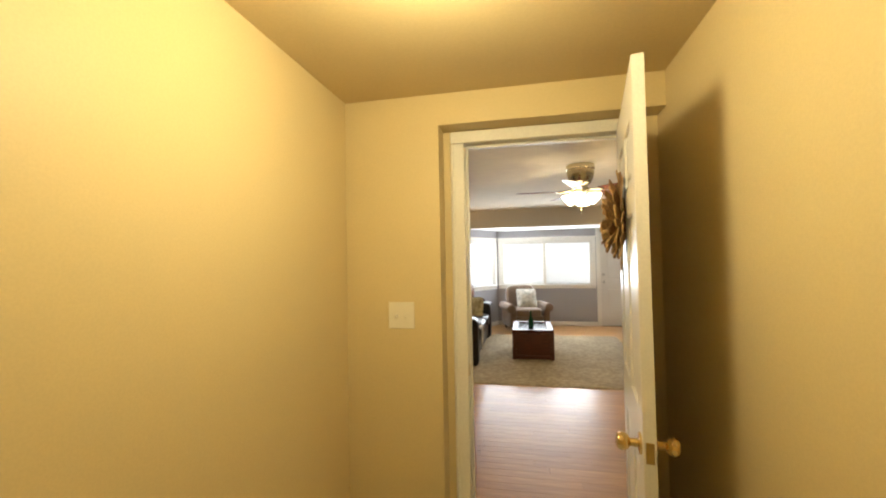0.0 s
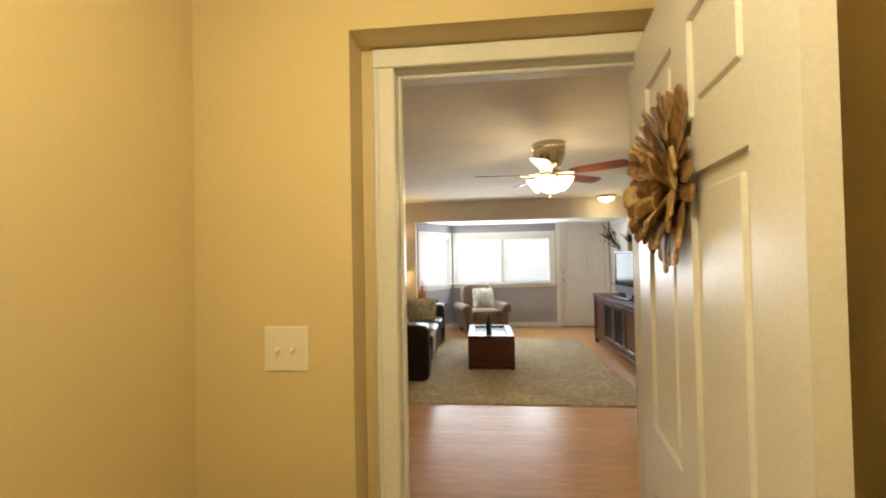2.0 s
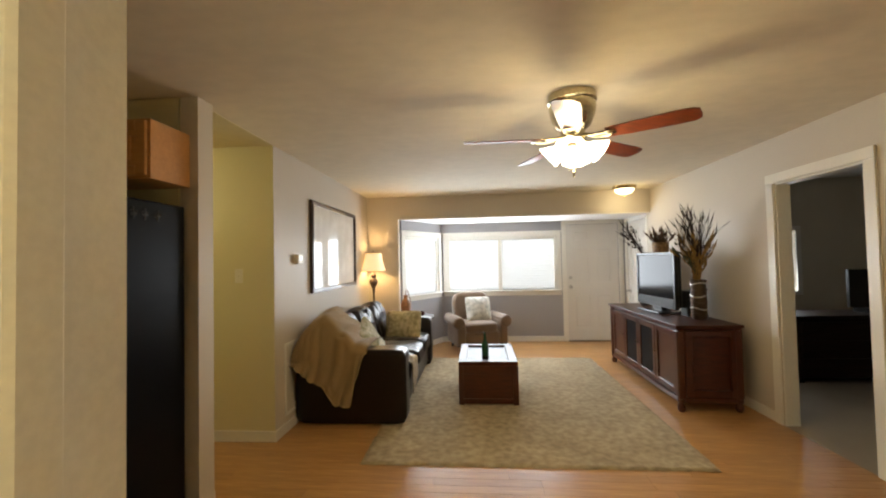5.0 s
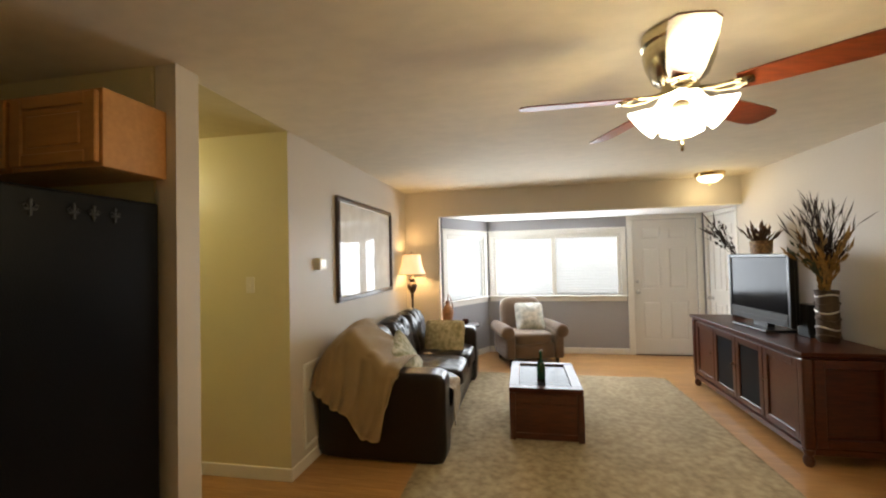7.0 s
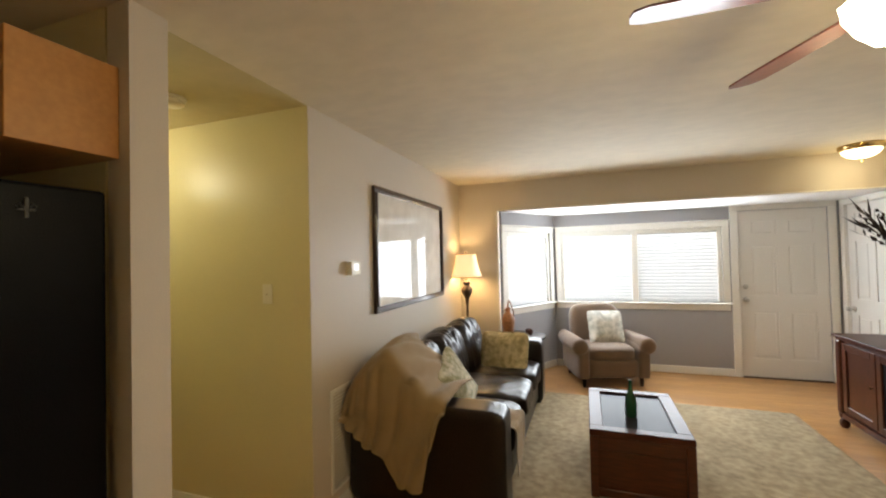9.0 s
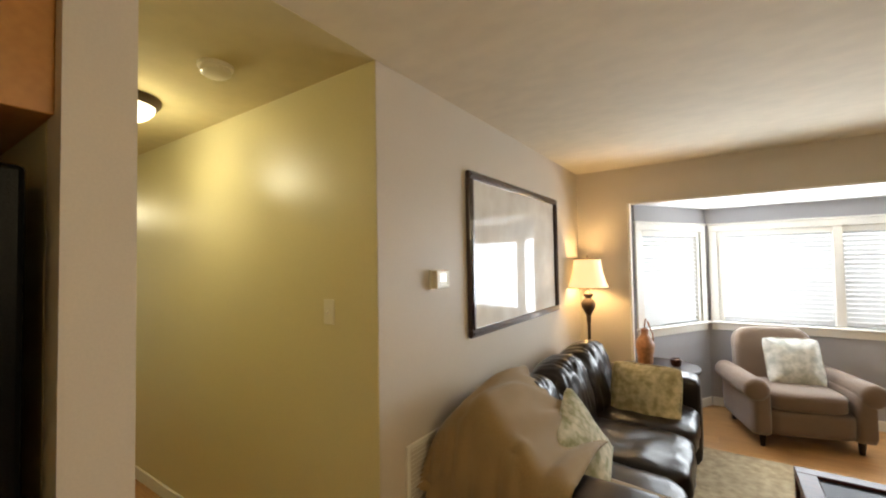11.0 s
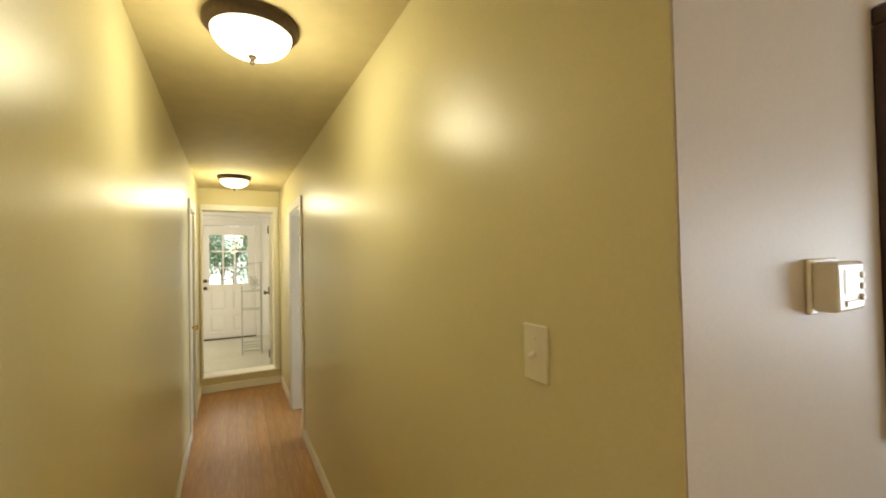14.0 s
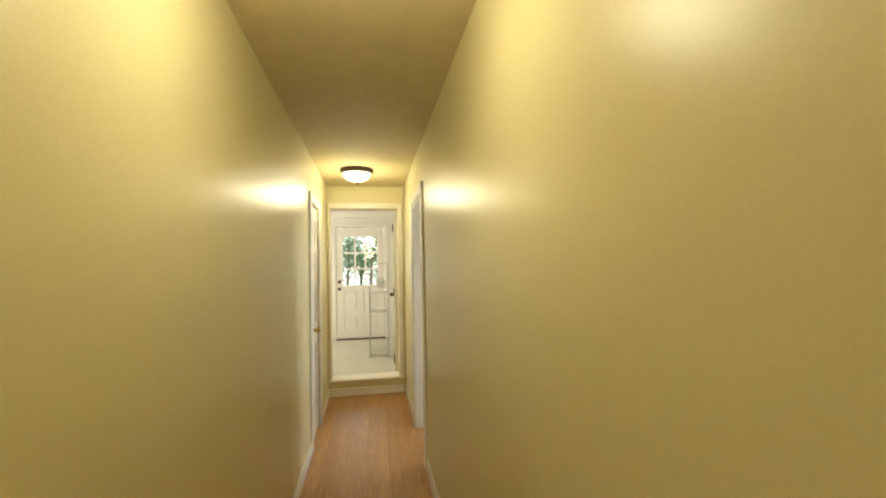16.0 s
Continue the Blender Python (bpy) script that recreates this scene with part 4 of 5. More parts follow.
def ringed_vase():
    v = thing("ringed_vase", pose(2.39, 6.19, 0.802) @ Matrix.Diagonal((0.88, 0.88, 1.0, 1.0)), "tall brown ringed vase filled with dried grasses", "vase")
    part("body", lathe(bmesh.new(), [(0.07, 0), (0.082, 0.02), (0.080, 0.20), (0.078, 0.36), (0.088, 0.40), (0.080, 0.402), (0.070, 0.36)], 28), BRONZE, v, smooth=50)
    for k in range(6):
        z = 0.05 + k * 0.062
        pts = [(0.084 * math.cos(a), 0.084 * math.sin(a), z + 0.012 * math.sin(2 * a + k)) for a in [2 * math.pi * i / 24 for i in range(25)]]
        part("metal_ring", tube(bmesh.new(), pts, 0.007, 6), NICKEL if k % 2 else BRONZE, v, smooth=60)
    bm = bmesh.new()
    tips = stems(bm, 40, 0.23, 0.74, 5, 0.0025)
    blades_of(bm, tips, 0.17, 0.013, 6, 0.4, 5)
    part("dried_grass", moved(bm, Matrix.Translation((0, 0, 0.38))), DRIED_DARK, v, "dark dried grass blades")
    bm = bmesh.new()
    tips = stems(bm, 16, 0.24, 0.46, 8, lean=(-0.06, 0.04))
    blades_of(bm, tips, 0.13, 0.04, 9, 0.1, 8)
    part("golden_foliage", moved(bm, Matrix.Translation((0, 0, 0.36))), DRIED_GOLD, v, "golden dried leaves")
    bm = bmesh.new()
    tips = stems(bm, 9, 0.20, 0.42, 12, lean=(-0.05, 0.16))
    blades_of(bm, tips, 0.07, 0.03, 13, 0.3, 9)
    part("green_foliage", moved(bm, Matrix.Translation((0, 0, 0.36))), DRIED_GREEN, v, "dusty green sprigs")
    return v


def willow_vase():
    v = thing("slim_vase", pose(2.40, 7.52, 0.802), "tall dark vase with dried branches and reeds", "vase")
    part("body", lathe(bmesh.new(), [(0.055, 0), (0.062, 0.02), (0.055, 0.3), (0.075, 0.60), (0.070, 0.602), (0.05, 0.32)], 24), BRONZE, v, smooth=50)
    bm = bmesh.new()
    tips = stems(bm, 7, 0.12, 0.5, 22, lean=(-0.20, 0.16))
    blades_of(bm, tips, 0.06, 0.032, 23, 0.3, 6)
    part("branch_spray", moved(bm, Matrix.Translation((0, 0, 0.58))), DRIED_DARK, v, "bare dark branches with buds")
    bm = bmesh.new()
    tips = stems(bm, 4, 0.05, 0.55, 25, 0.006, lean=(-0.14, 0.20))
    blades_of(bm, tips, 0.20, 0.03, 26, 0.5, 3)
    part("leaf_spray", moved(bm, Matrix.Translation((0, 0, 0.56))), DRIED_DARK, v)
    b = thing("reed_basket", pose(2.50, 7.24, 0.802), "tall brown basket of short cut reeds", "basket")
    part("body", lathe(bmesh.new(), [(0.08, 0), (0.085, 0.02), (0.075, 0.5), (0.10, 0.82), (0.094, 0.82), (0.07, 0.5)], 20), WREATH_BARK, b, smooth=50)
    bm = bmesh.new()
    tips = stems(bm, 30, 0.13, 0.26, 31, 0.006)
    blades_of(bm, tips, 0.13, 0.03, 32, 0.2, 4)
    part("dried_reed", moved(bm, Matrix.Translation((0, 0, 0.68))), DRIED_BROWN, b, "brown cut reeds")


def floor_lamp():
    t = thing("floor_lamp", pose(-1.365, 7.75, 0), "lit bronze floor lamp with an urn stem and cream shade", "lamp")
    part("base", lathe(bmesh.new(), [(0.14, 0), (0.14, 0.015), (0.10, 0.035), (0.03, 0.06), (0.014, 0.09)], 28), BRONZE, t, smooth=50)
    part("stem", lathe(bmesh.new(), [(0.014, 0.08), (0.014, 0.98), (0.02, 1.0), (0.022, 1.06)], 14), BRONZE, t, smooth=50)
    part("urn", lathe(bmesh.new(), [(0.018, 1.05), (0.04, 1.09), (0.062, 1.13), (0.066, 1.17), (0.05, 1.20), (0.025, 1.215), (0.04, 1.235), (0.045, 1.255), (0.02, 1.275), (0.010, 1.29), (0.008, 1.36)], 24), BRONZE, t, smooth=60)
    sh = bmesh.new()
    lathe(sh, [(0.184, 1.315), (0.160, 1.37), (0.135, 1.46), (0.118, 1.58)], 28, closed=False)
    lathe(sh, [(0.180, 1.315), (0.156, 1.37), (0.131, 1.46), (0.114, 1.58)], 28, closed=False)
    s = part("shade", sh, SHADE_CLOTH, t, "glowing cream fabric shade", smooth=60)
    s.visible_shadow = True
    pts = lambda r, z: [(r * math.cos(a), r * math.sin(a), z) for a in [2 * math.pi * i / 28 for i in range(29)]]
    part("lower_trim", tube(bmesh.new(), pts(0.185, 1.315), 0.004, 6), DRIED_BROWN, t)
    part("upper_trim", tube(bmesh.new(), pts(0.119, 1.58), 0.004, 6), DRIED_BROWN, t)
    part("finial", lathe(bmesh.new(), [(0.004, 1.36), (0.004, 1.585), (0.010, 1.595), (0.008, 1.61), (0.002, 1.62)], 10), BRONZE, t, smooth=50)
    return t


def end_table():
    t = thing("end_table", pose(-0.80, 7.97, 0), "round espresso wood end table with a lower shelf", "table")
    part("tabletop", lathe(bmesh.new(), [(0.28, 0.585), (0.30, 0.592), (0.305, 0.605), (0.298, 0.618), (0.02, 0.620)], 40), ESPRESSO, t, smooth=40)
    part("lower_shelf", lathe(bmesh.new(), [(0.20, 0.18), (0.215, 0.19), (0.20, 0.20)], 32), ESPRESSO, t, smooth=40)
    for k in range(4):
        a = math.pi / 4 + k * math.pi / 2
        pts = [(r * math.cos(a), r * math.sin(a), z) for r, z in ((0.24, 0.585), (0.20, 0.42), (0.19, 0.2), (0.25, 0.0))]
        part("leg", tube(bmesh.new(), pts, 0.018, 8, 0.8), ESPRESSO, t, smooth=50)
    j = thing("ceramic_jug", pose(-0.93, 7.98, 0.62), "small terracotta jug with a tall handle", "jug")
    part("body", lathe(bmesh.new(), [(0.062, 0), (0.066, 0.015), (0.064, 0.06), (0.078, 0.14), (0.078, 0.18), (0.058, 0.225), (0.032, 0.255), (0.028, 0.285), (0.036, 0.31), (0.030, 0.31), (0.022, 0.27)], 24), TERRACOTTA, j, smooth=60)
    part("handle", tube(bmesh.new(), [(0.0, 0, 0.30), (0.002, 0, 0.36), (0.012, 0, 0.40), (0.03, 0, 0.37), (0.045, 0, 0.32), (0.065, 0, 0.27), (0.068, 0, 0.20)], 0.007, 7), TERRACOTTA, j, smooth=60)
    c = thing("candle_cup", pose(-0.69, 7.99, 0.62), "small dark red glass candle cup", "candle")
    part("cup", lathe(bmesh.new(), [(0.03, 0), (0.042, 0.015), (0.044, 0.06), (0.036, 0.065), (0.03, 0.05)], 20), CHERRY_TOP, c, smooth=50)
    part("candle_wax", lathe(bmesh.new(), [(0.03, 0.045), (0.03, 0.055)], 16), TERRACOTTA, c)


def rug():
    r = thing("area_rug", pose(0.52, 6.325, 0.0), "shaggy mottled beige rug under the coffee table", "rug")
    bm = bmesh.new()
    nx, ny = 124, 156
    w, d = 1.235, 1.55
    g = []
    for i in range(nx):
        row = []
        for j in range(ny):
            x, y = -w + 2 * w * i / (nx - 1), -d + 2 * d * j / (ny - 1)
            edge = min(w - abs(x), d - abs(y))
            z = 0.011 * min(1, edge / 0.02) + 0.004 * noise.noise(Vector((x * 22, y * 22, 0))) + 0.004 * noise.noise(Vector((x * 60, y * 60, 3))) + 0.003
            x += 0.008 * noise.noise(Vector((x * 30, y * 30, 5)))
            y += 0.010 * noise.noise(Vector((x * 30, y * 30, 9)))
            row.append(bm.verts.new((x, y, max(0.002, z))))
        g.append(row)
    for i in range(nx - 1):
        for j in range(ny - 1):
            bm.faces.new((g[i][j], g[i + 1][j], g[i + 1][j + 1], g[i][j + 1]))
    part("woven_surface", bm, RUG_PILE, r, smooth=180)
    part("backing", boxed(-w + 0.01, w - 0.01, -d + 0.01, d - 0.01, 0.0005, 0.002), CHAIR_FABRIC, r)


def ceiling_fan():
    f = thing("ceiling_fan", pose(0.755, 4.40, 2.44), "brass ceiling fan with five cherry blades and lit shades", "fan")
    part("housing", lathe(bmesh.new(), [(0.142, 0.0), (0.145, -0.045), (0.134, -0.053), (0.140, -0.08), (0.130, -0.13), (0.105, -0.19), (0.07, -0.22)], 36), ANTIQUE, f, "polished antique brass motor housing", smooth=35)
    part("switch_cup", lathe(bmesh.new(), [(0.07, -0.221), (0.078, -0.27), (0.065, -0.30), (0.055, -0.33), (0.02, -0.35)], 28), ANTIQUE, f, smooth=40)
    for k in range(5):
        a = radians(325.6 + 72 * k)
        m = Matrix.Rotation(a, 4, "Z") @ Matrix.Translation((0, 0, -0.272))
        iron = bmesh.new()
        for s in (-1, 1):
            tube(iron, [(0.075, 0, 0.02), (0.13, s * 0.022, 0.0), (0.19, s * 0.038, -0.004), (0.225, s * 0.02, -0.004)], 0.008, 6)
        box(iron, 0.19, 0.25, -0.045, 0.045, -0.006, 0.0, bevel=0.002)
        part("blade_iron", moved(iron, m), ANTIQUE, f, "brass blade bracket", smooth=50)
        bl = bmesh.new()
        outline = [(0.20, -0.052), (0.30, -0.062), (0.55, -0.070), (0.63, -0.066), (0.66, -0.045), (0.665, 0.0), (0.66, 0.045), (0.63, 0.066), (0.55, 0.070), (0.30, 0.062), (0.20, 0.052)]
        lo = [bl.verts.new((x, y, 0.0)) for x, y in outline]
        hi = [bl.verts.new((x, y, 0.006)) for x, y in outline]
        bl.faces.new(lo[::-1])
        bl.faces.new(hi)
        for i in range(len(lo)):
            j = (i + 1) % len(lo)
            bl.faces.new((lo[i], lo[j], hi[j], hi[i]))
        part("blade", moved(bl, m @ Matrix.Rotation(radians(-12), 4, "X")), BLADE_WOOD, f)
    for k in range(4):
        a = radians(250 + 90 * k)
        d = Matrix.Translation((0, 0, -0.10)) @ Matrix.Diagonal((1.04, 1.04, 0.72, 1)) @ Matrix.Rotation(a, 4, "Z") @ Matrix.Translation((0.046, 0, -0.305)) @ Matrix.Rotation(radians(-60), 4, "Y")
        arm = part("lamp_arm", moved(lathe(bmesh.new(), [(0.016, 0.03), (0.026, 0.0), (0.031, -0.022)], 16), d), ANTIQUE, f, smooth=50)
        sh = bmesh.new()
        n = 36
        prof = [(0.032, -0.018), (0.054, -0.038), (0.070, -0.066), (0.079, -0.098), (0.089, -0.120)]
        rings = []
        for i, (r, z) in enumerate(prof):
            rings.append([sh.verts.new(((r * (1 + 0.045 * i / 4 * math.cos(9 * t))) * math.cos(t), (r * (1 + 0.045 * i / 4 * math.cos(9 * t))) * math.sin(t), z)) for t in [2 * math.pi * q / n for q in range(n)]])
        for p, q in zip(rings, rings[1:]):
            for i in range(n):
                sh.faces.new((p[i], p[(i + 1) % n], q[(i + 1) % n], q[i]))
        part("glass_shade", moved(sh, d), FAN_GLASS, arm, "lit frosted scalloped glass", smooth=60)
    for x, y, z in ((0.03, 0.03, -0.44), (-0.03, -0.02, -0.47)):
        part("pull_chain", lathe(tube(bmesh.new(), [(x, y, -0.33), (x, y, z)], 0.0016, 5), [(0.002, z - 0.03), (0.007, z - 0.022), (0.006, z)], 8), ANTIQUE, f, "brass pull chain", at=Matrix.Translation((0, 0, 0)))


def dome_light(x, y, z, r, name_label, mat=BRONZE):
    d = thing("ceiling_light", pose(x, y, z), name_label, "lamp", "flush ceiling lights")
    part("pan", lathe(bmesh.new(), [(r, 0.0), (r, -0.02), (r * 0.93, -0.035), (r * 0.85, -0.045), (r * 0.82, -0.03)], 40), mat, d, smooth=40)
    prof = [(r * 0.84 * math.cos(q), -0.04 - 0.10 * (r / 0.2) * math.sin(q)) for q in [math.pi / 2 * i / 9 for i in range(9)]] + [(0.004, -0.04 - 0.10 * (r / 0.2))]
    part("glass_dome", lathe(bmesh.new(), prof, 40), DOME_GLASS, d, "lit alabaster glass dome", smooth=80)
    zb = -0.04 - 0.10 * (r / 0.2)
    part("finial", lathe(bmesh.new(), [(0.018, zb + 0.004), (0.014, zb - 0.008), (0.006, zb - 0.014), (0.010, zb - 0.022), (0.003, zb - 0.032)], 14), mat, d, smooth=50)


def framed_print():
    p = thing("framed_print", pose(-1.515, 6.555, 1.62, 0, 0, 90), "large pale print under glass in a dark ribbed frame", "picture")
    W, H, b = 0.732, 0.475, 0.046
    for q in ((-W, W, H - b, H), (-W, W, -H, -H + b)):
        f = bmesh.new()
        box(f, q[0], q[1], -0.03, 0, q[2], q[3], bevel=0.006)
        box(f, q[0] + 0.012, q[1] - 0.012, -0.038, -0.03, q[2] + 0.012, q[3] - 0.012, bevel=0.003)
        part("frame_rail", f, FRAME_WOOD, p)
    for x in (-W, W - b):
        f = bmesh.new()
        box(f, x, x + b, -0.03, 0, -H + b, H - b, bevel=0.004)
        box(f, x + 0.012, x + b - 0.012, -0.038, -0.03, -H + b, H - b, bevel=0.003)
        part("frame_stile", f, FRAME_WOOD, p)
    part("glazed_print", boxed(-W + b, W - b, -0.012, -0.004, -H + b, H - b), PRINT_NODES, p, "faded pale print behind reflecting glass")


def switch_plate(m, gangs, label, big=1.0):
    s = thing("light_switch", m, label, "switch")
    w, h = (0.035 + 0.024 * (gangs - 1)) * big, 0.058 * big
    part("plate", boxed(-w - 0.0, w + 0.0, -0.006, 0, -h, h, bevel=0.003, steps=2), PLATE_PLASTIC, s)
    for g in range(gangs):
        x = (g - (gangs - 1) / 2) * 0.046
        part("toggle", moved(boxed(-0.005, 0.005, -0.018, 0, -0.006, 0.006, bevel=0.002), Matrix.Translation((x, -0.004, 0)) @ Matrix.Rotation(radians(25), 4, "X")), PLATE_PLASTIC, s)
        for z in (-0.03, 0.03):
            part("screw", moved(lathe(bmesh.new(), [(0.003, 0), (0.0025, 0.0012)], 8), Matrix.Translation((x, -0.006, z)) @ Matrix.Rotation(math.pi / 2, 4, "X")), PLATE_PLASTIC, s)


def fridge():
    f = thing("refrigerator", pose(-1.90, 3.76, 0), "tall black refrigerator with textured sides", "refrigerator")
    part("cabinet_body", boxed(-0.40, 0.40, -0.36, 0.32, 0.03, 1.79, bevel=0.012, steps=2), BLACK_GLOSS, f)
    part("freezer_door", boxed(-0.40, 0.40, -0.44, -0.368, 1.25, 1.785, bevel=0.015, steps=2), BLACK_GLOSS, f)
    part("fridge_door", boxed(-0.40, 0.40, -0.44, -0.368, 0.06, 1.235, bevel=0.015, steps=2), BLACK_GLOSS, f)
    part("handle", box(boxed(-0.37, -0.34, -0.48, -0.44, 1.3, 1.6, bevel=0.008), -0.37, -0.34, -0.48, -0.44, 0.8, 1.2, bevel=0.008), BLACK_PLASTIC, f)
    for x in (-0.3, 0.3):
        part("foot", boxed(x - 0.03, x + 0.03, -0.2, 0.25, 0, 0.03), BLACK_PLASTIC, f)
    for y in (-0.16, -0.03, 0.04, 0.12):
        g = thing("fridge_magnet", pose(-1.5, 3.76 + y, 1.715, 0, 0, 90), "small black lily-shaped magnet on the refrigerator", "magnet", "magnets on the refrigerator")
        bm = box(bmesh.new(), -0.005, 0.005, -0.006, -0.0005, -0.028, 0.03, bevel=0.002)
        box(bm, -0.02, 0.02, -0.006, -0.0005, -0.008, 0.0, bevel=0.002)
        for s in (-1, 1):
            tube(bm, [(s * 0.004, -0.003, -0.004), (s * 0.014, -0.003, 0.012), (s * 0.022, -0.003, 0.004)], 0.004, 6)
        part("lily", bm, BLACK_PLASTIC, g)


def wall_cabinet(x0, x1):
    c = thing("wall_cabinet", pose((x0 + x1) / 2, 4.12, 1.905), "honey maple wall cabinet above the refrigerator", "cabinet", "kitchen wall cabinets")
    w = (x1 - x0) / 2
    part("carcass", boxed(-w, w, -0.285, 0, 0, 0.31, bevel=0.002), MAPLE, c)
    fr = bmesh.new()
    a, b = -w + 0.012, w - 0.012
    for q in ((a, a + 0.055, 0.015, 0.295), (b - 0.055, b, 0.015, 0.295), (a + 0.055, b - 0.055, 0.015, 0.065), (a + 0.055, b - 0.055, 0.245, 0.295)):
        box(fr, q[0], q[1], -0.306, -0.286, q[2], q[3], bevel=0.004)
    d = part("door", fr, MAPLE, c)
    part("raised_panel", box(boxed(a + 0.055, b - 0.055, -0.297, -0.287, 0.065, 0.245), a + 0.08, b - 0.08, -0.304, -0.296, 0.09, 0.22, bevel=0.006), MAPLE, d)


sofa()
throw()
pillow(Matrix.Translation((-0.93, 5.98, 0.635)) @ Matrix.Rotation(radians(62), 4, "Y") @ Matrix.Rotation(radians(20), 4, "Z"), 0.42, 0.42, 0.15, FLORAL, "white and olive floral cushion leaning on the sofa back", 1.0)
pillow(Matrix.Translation((-0.82, 7.12, 0.60)) @ Matrix.Rotation(radians(-4), 4, "Z") @ Matrix.Rotation(radians(66), 4, "X"), 0.45, 0.40, 0.15, GOLD_FLORAL, "golden floral cushion against the sofa arm", 2.0)
armchair()
pillow(Matrix.Translation((0.17, 8.62, 0.63)) @ Matrix.Rotation(radians(14), 4, "Z") @ Matrix.Rotation(radians(70), 4, "X"), 0.40, 0.40, 0.13, GREY_FLORAL, "white and grey floral cushion on the armchair", 3.0)
coffee_table()
bottle = thing("green_bottle", pose(0.225, 6.27, 0.425), "small dark green glass bottle on the coffee table", "bottle")
part("glass_body", lathe(bmesh.new(), [(0.034, 0), (0.038, 0.01), (0.038, 0.10), (0.034, 0.13), (0.016, 0.17), (0.013, 0.235), (0.016, 0.24), (0.012, 0.245)], 22), material("deep_green_glass", (0.012, 0.07, 0.035), 0.08, 0, 0, 10, 0.05, spec=0.8), bottle, smooth=60)
rug()
console()
television()
ringed_vase()
willow_vase()
speaker = thing("speaker_box", pose(2.42, 6.40, 0.802), "small black speaker box beside the television", "speaker")
part("cabinet", boxed(-0.07, 0.07, -0.075, 0.075, 0.002, 0.27, bevel=0.006), BLACK_PLASTIC, speaker)
part("grille", boxed(-0.075, -0.071, -0.062, 0.062, 0.02, 0.25), BLACK_PLASTIC, speaker)
floor_lamp()
end_table()
ceiling_fan()
dome_light(2.25, 7.72, 2.44, 0.155, "small brass flush ceiling light, lit", BRASS)
dome_light(-2.80, 4.62, 2.44, 0.165, "bronze flush ceiling light with alabaster dome, lit")
dome_light(-5.86, 4.54, 2.44, 0.16, "bronze flush ceiling light with alabaster dome, lit")
dome_light(LAUNDRY_LAMP[0], LAUNDRY_LAMP[1], 2.314, 0.15, "small bronze flush ceiling light, lit")
framed_print()
switch_plate(HALL @ pose(-1.815, 5.11, 1.358), 1, "ivory single light switch on the hallway wall")
switch_plate(pose(-0.45, 1.973, 1.20), 2, "ivory double light switch beside the doorway", 1.15)
th = thing("thermostat", pose(-1.515, 5.53, 1.49, 0, 0, 90), "small ivory thermostat with a lit display", "thermostat")
part("backplate", boxed(-0.062, 0.062, -0.008, 0, -0.05, 0.05, bevel=0.003), PLATE_PLASTIC, th)
part("case", boxed(-0.055, 0.055, -0.044, -0.008, -0.044, 0.044, bevel=0.006, steps=2), PLATE_PLASTIC, th)
part("display", boxed(-0.03, 0.022, -0.0465, -0.044, -0.012, 0.03), LCD, th, "pale lit display")
for z in (-0.02, 0.0, 0.02):
    part("button", boxed(0.032, 0.044, -0.049, -0.044, z - 0.006, z + 0.006, bevel=0.002), PLATE_PLASTIC, th)
part("lower_button", boxed(-0.03, 0.02, -0.047, -0.044, -0.034, -0.024, bevel=0.001), PLATE_PLASTIC, th)
vent = thing("return_air_grille", pose(-1.515, 5.47, 0.45, 0, 0, 90), "cream louvred return air grille behind the sofa", "vent")
vf = bmesh.new()
for q in ((-0.2, -0.175, -0.31, 0.31), (0.175, 0.2, -0.31, 0.31), (-0.175, 0.175, -0.31, -0.285), (-0.175, 0.175, 0.285, 0.31)):
    box(vf, q[0], q[1], -0.012, 0, q[2], q[3], bevel=0.003)
part("frame", vf, TRIM_PAINT, vent)
lou = mesh_of(boxed(-0.175, 0.175, -0.008, 0.008, -0.001, 0.001), "louvre", TRIM_PAINT)
for k in range(28):
    o = new("louvre", lou)
    o.parent = vent
    o.matrix_basis = pose(0, -0.006, -0.275 + k * 0.0204, -40)
sd = thing("smoke_detector", pose(-2.10, 4.74, 2.438), "round white smoke detector on the hallway ceiling", "smoke detector")
part("base", lathe(bmesh.new(), [(0.07, 0), (0.07, -0.012), (0.062, -0.016)], 32), PLATE_PLASTIC, sd, smooth=40)
part("cover", lathe(bmesh.new(), [(0.060, -0.016), (0.060, -0.034), (0.048, -0.044), (0.01, -0.046)], 32), PLATE_PLASTIC, sd, smooth=40)
fridge()
wall_cabinet(-1.95, -1.50)
wall_cabinet(-2.40, -1.954)


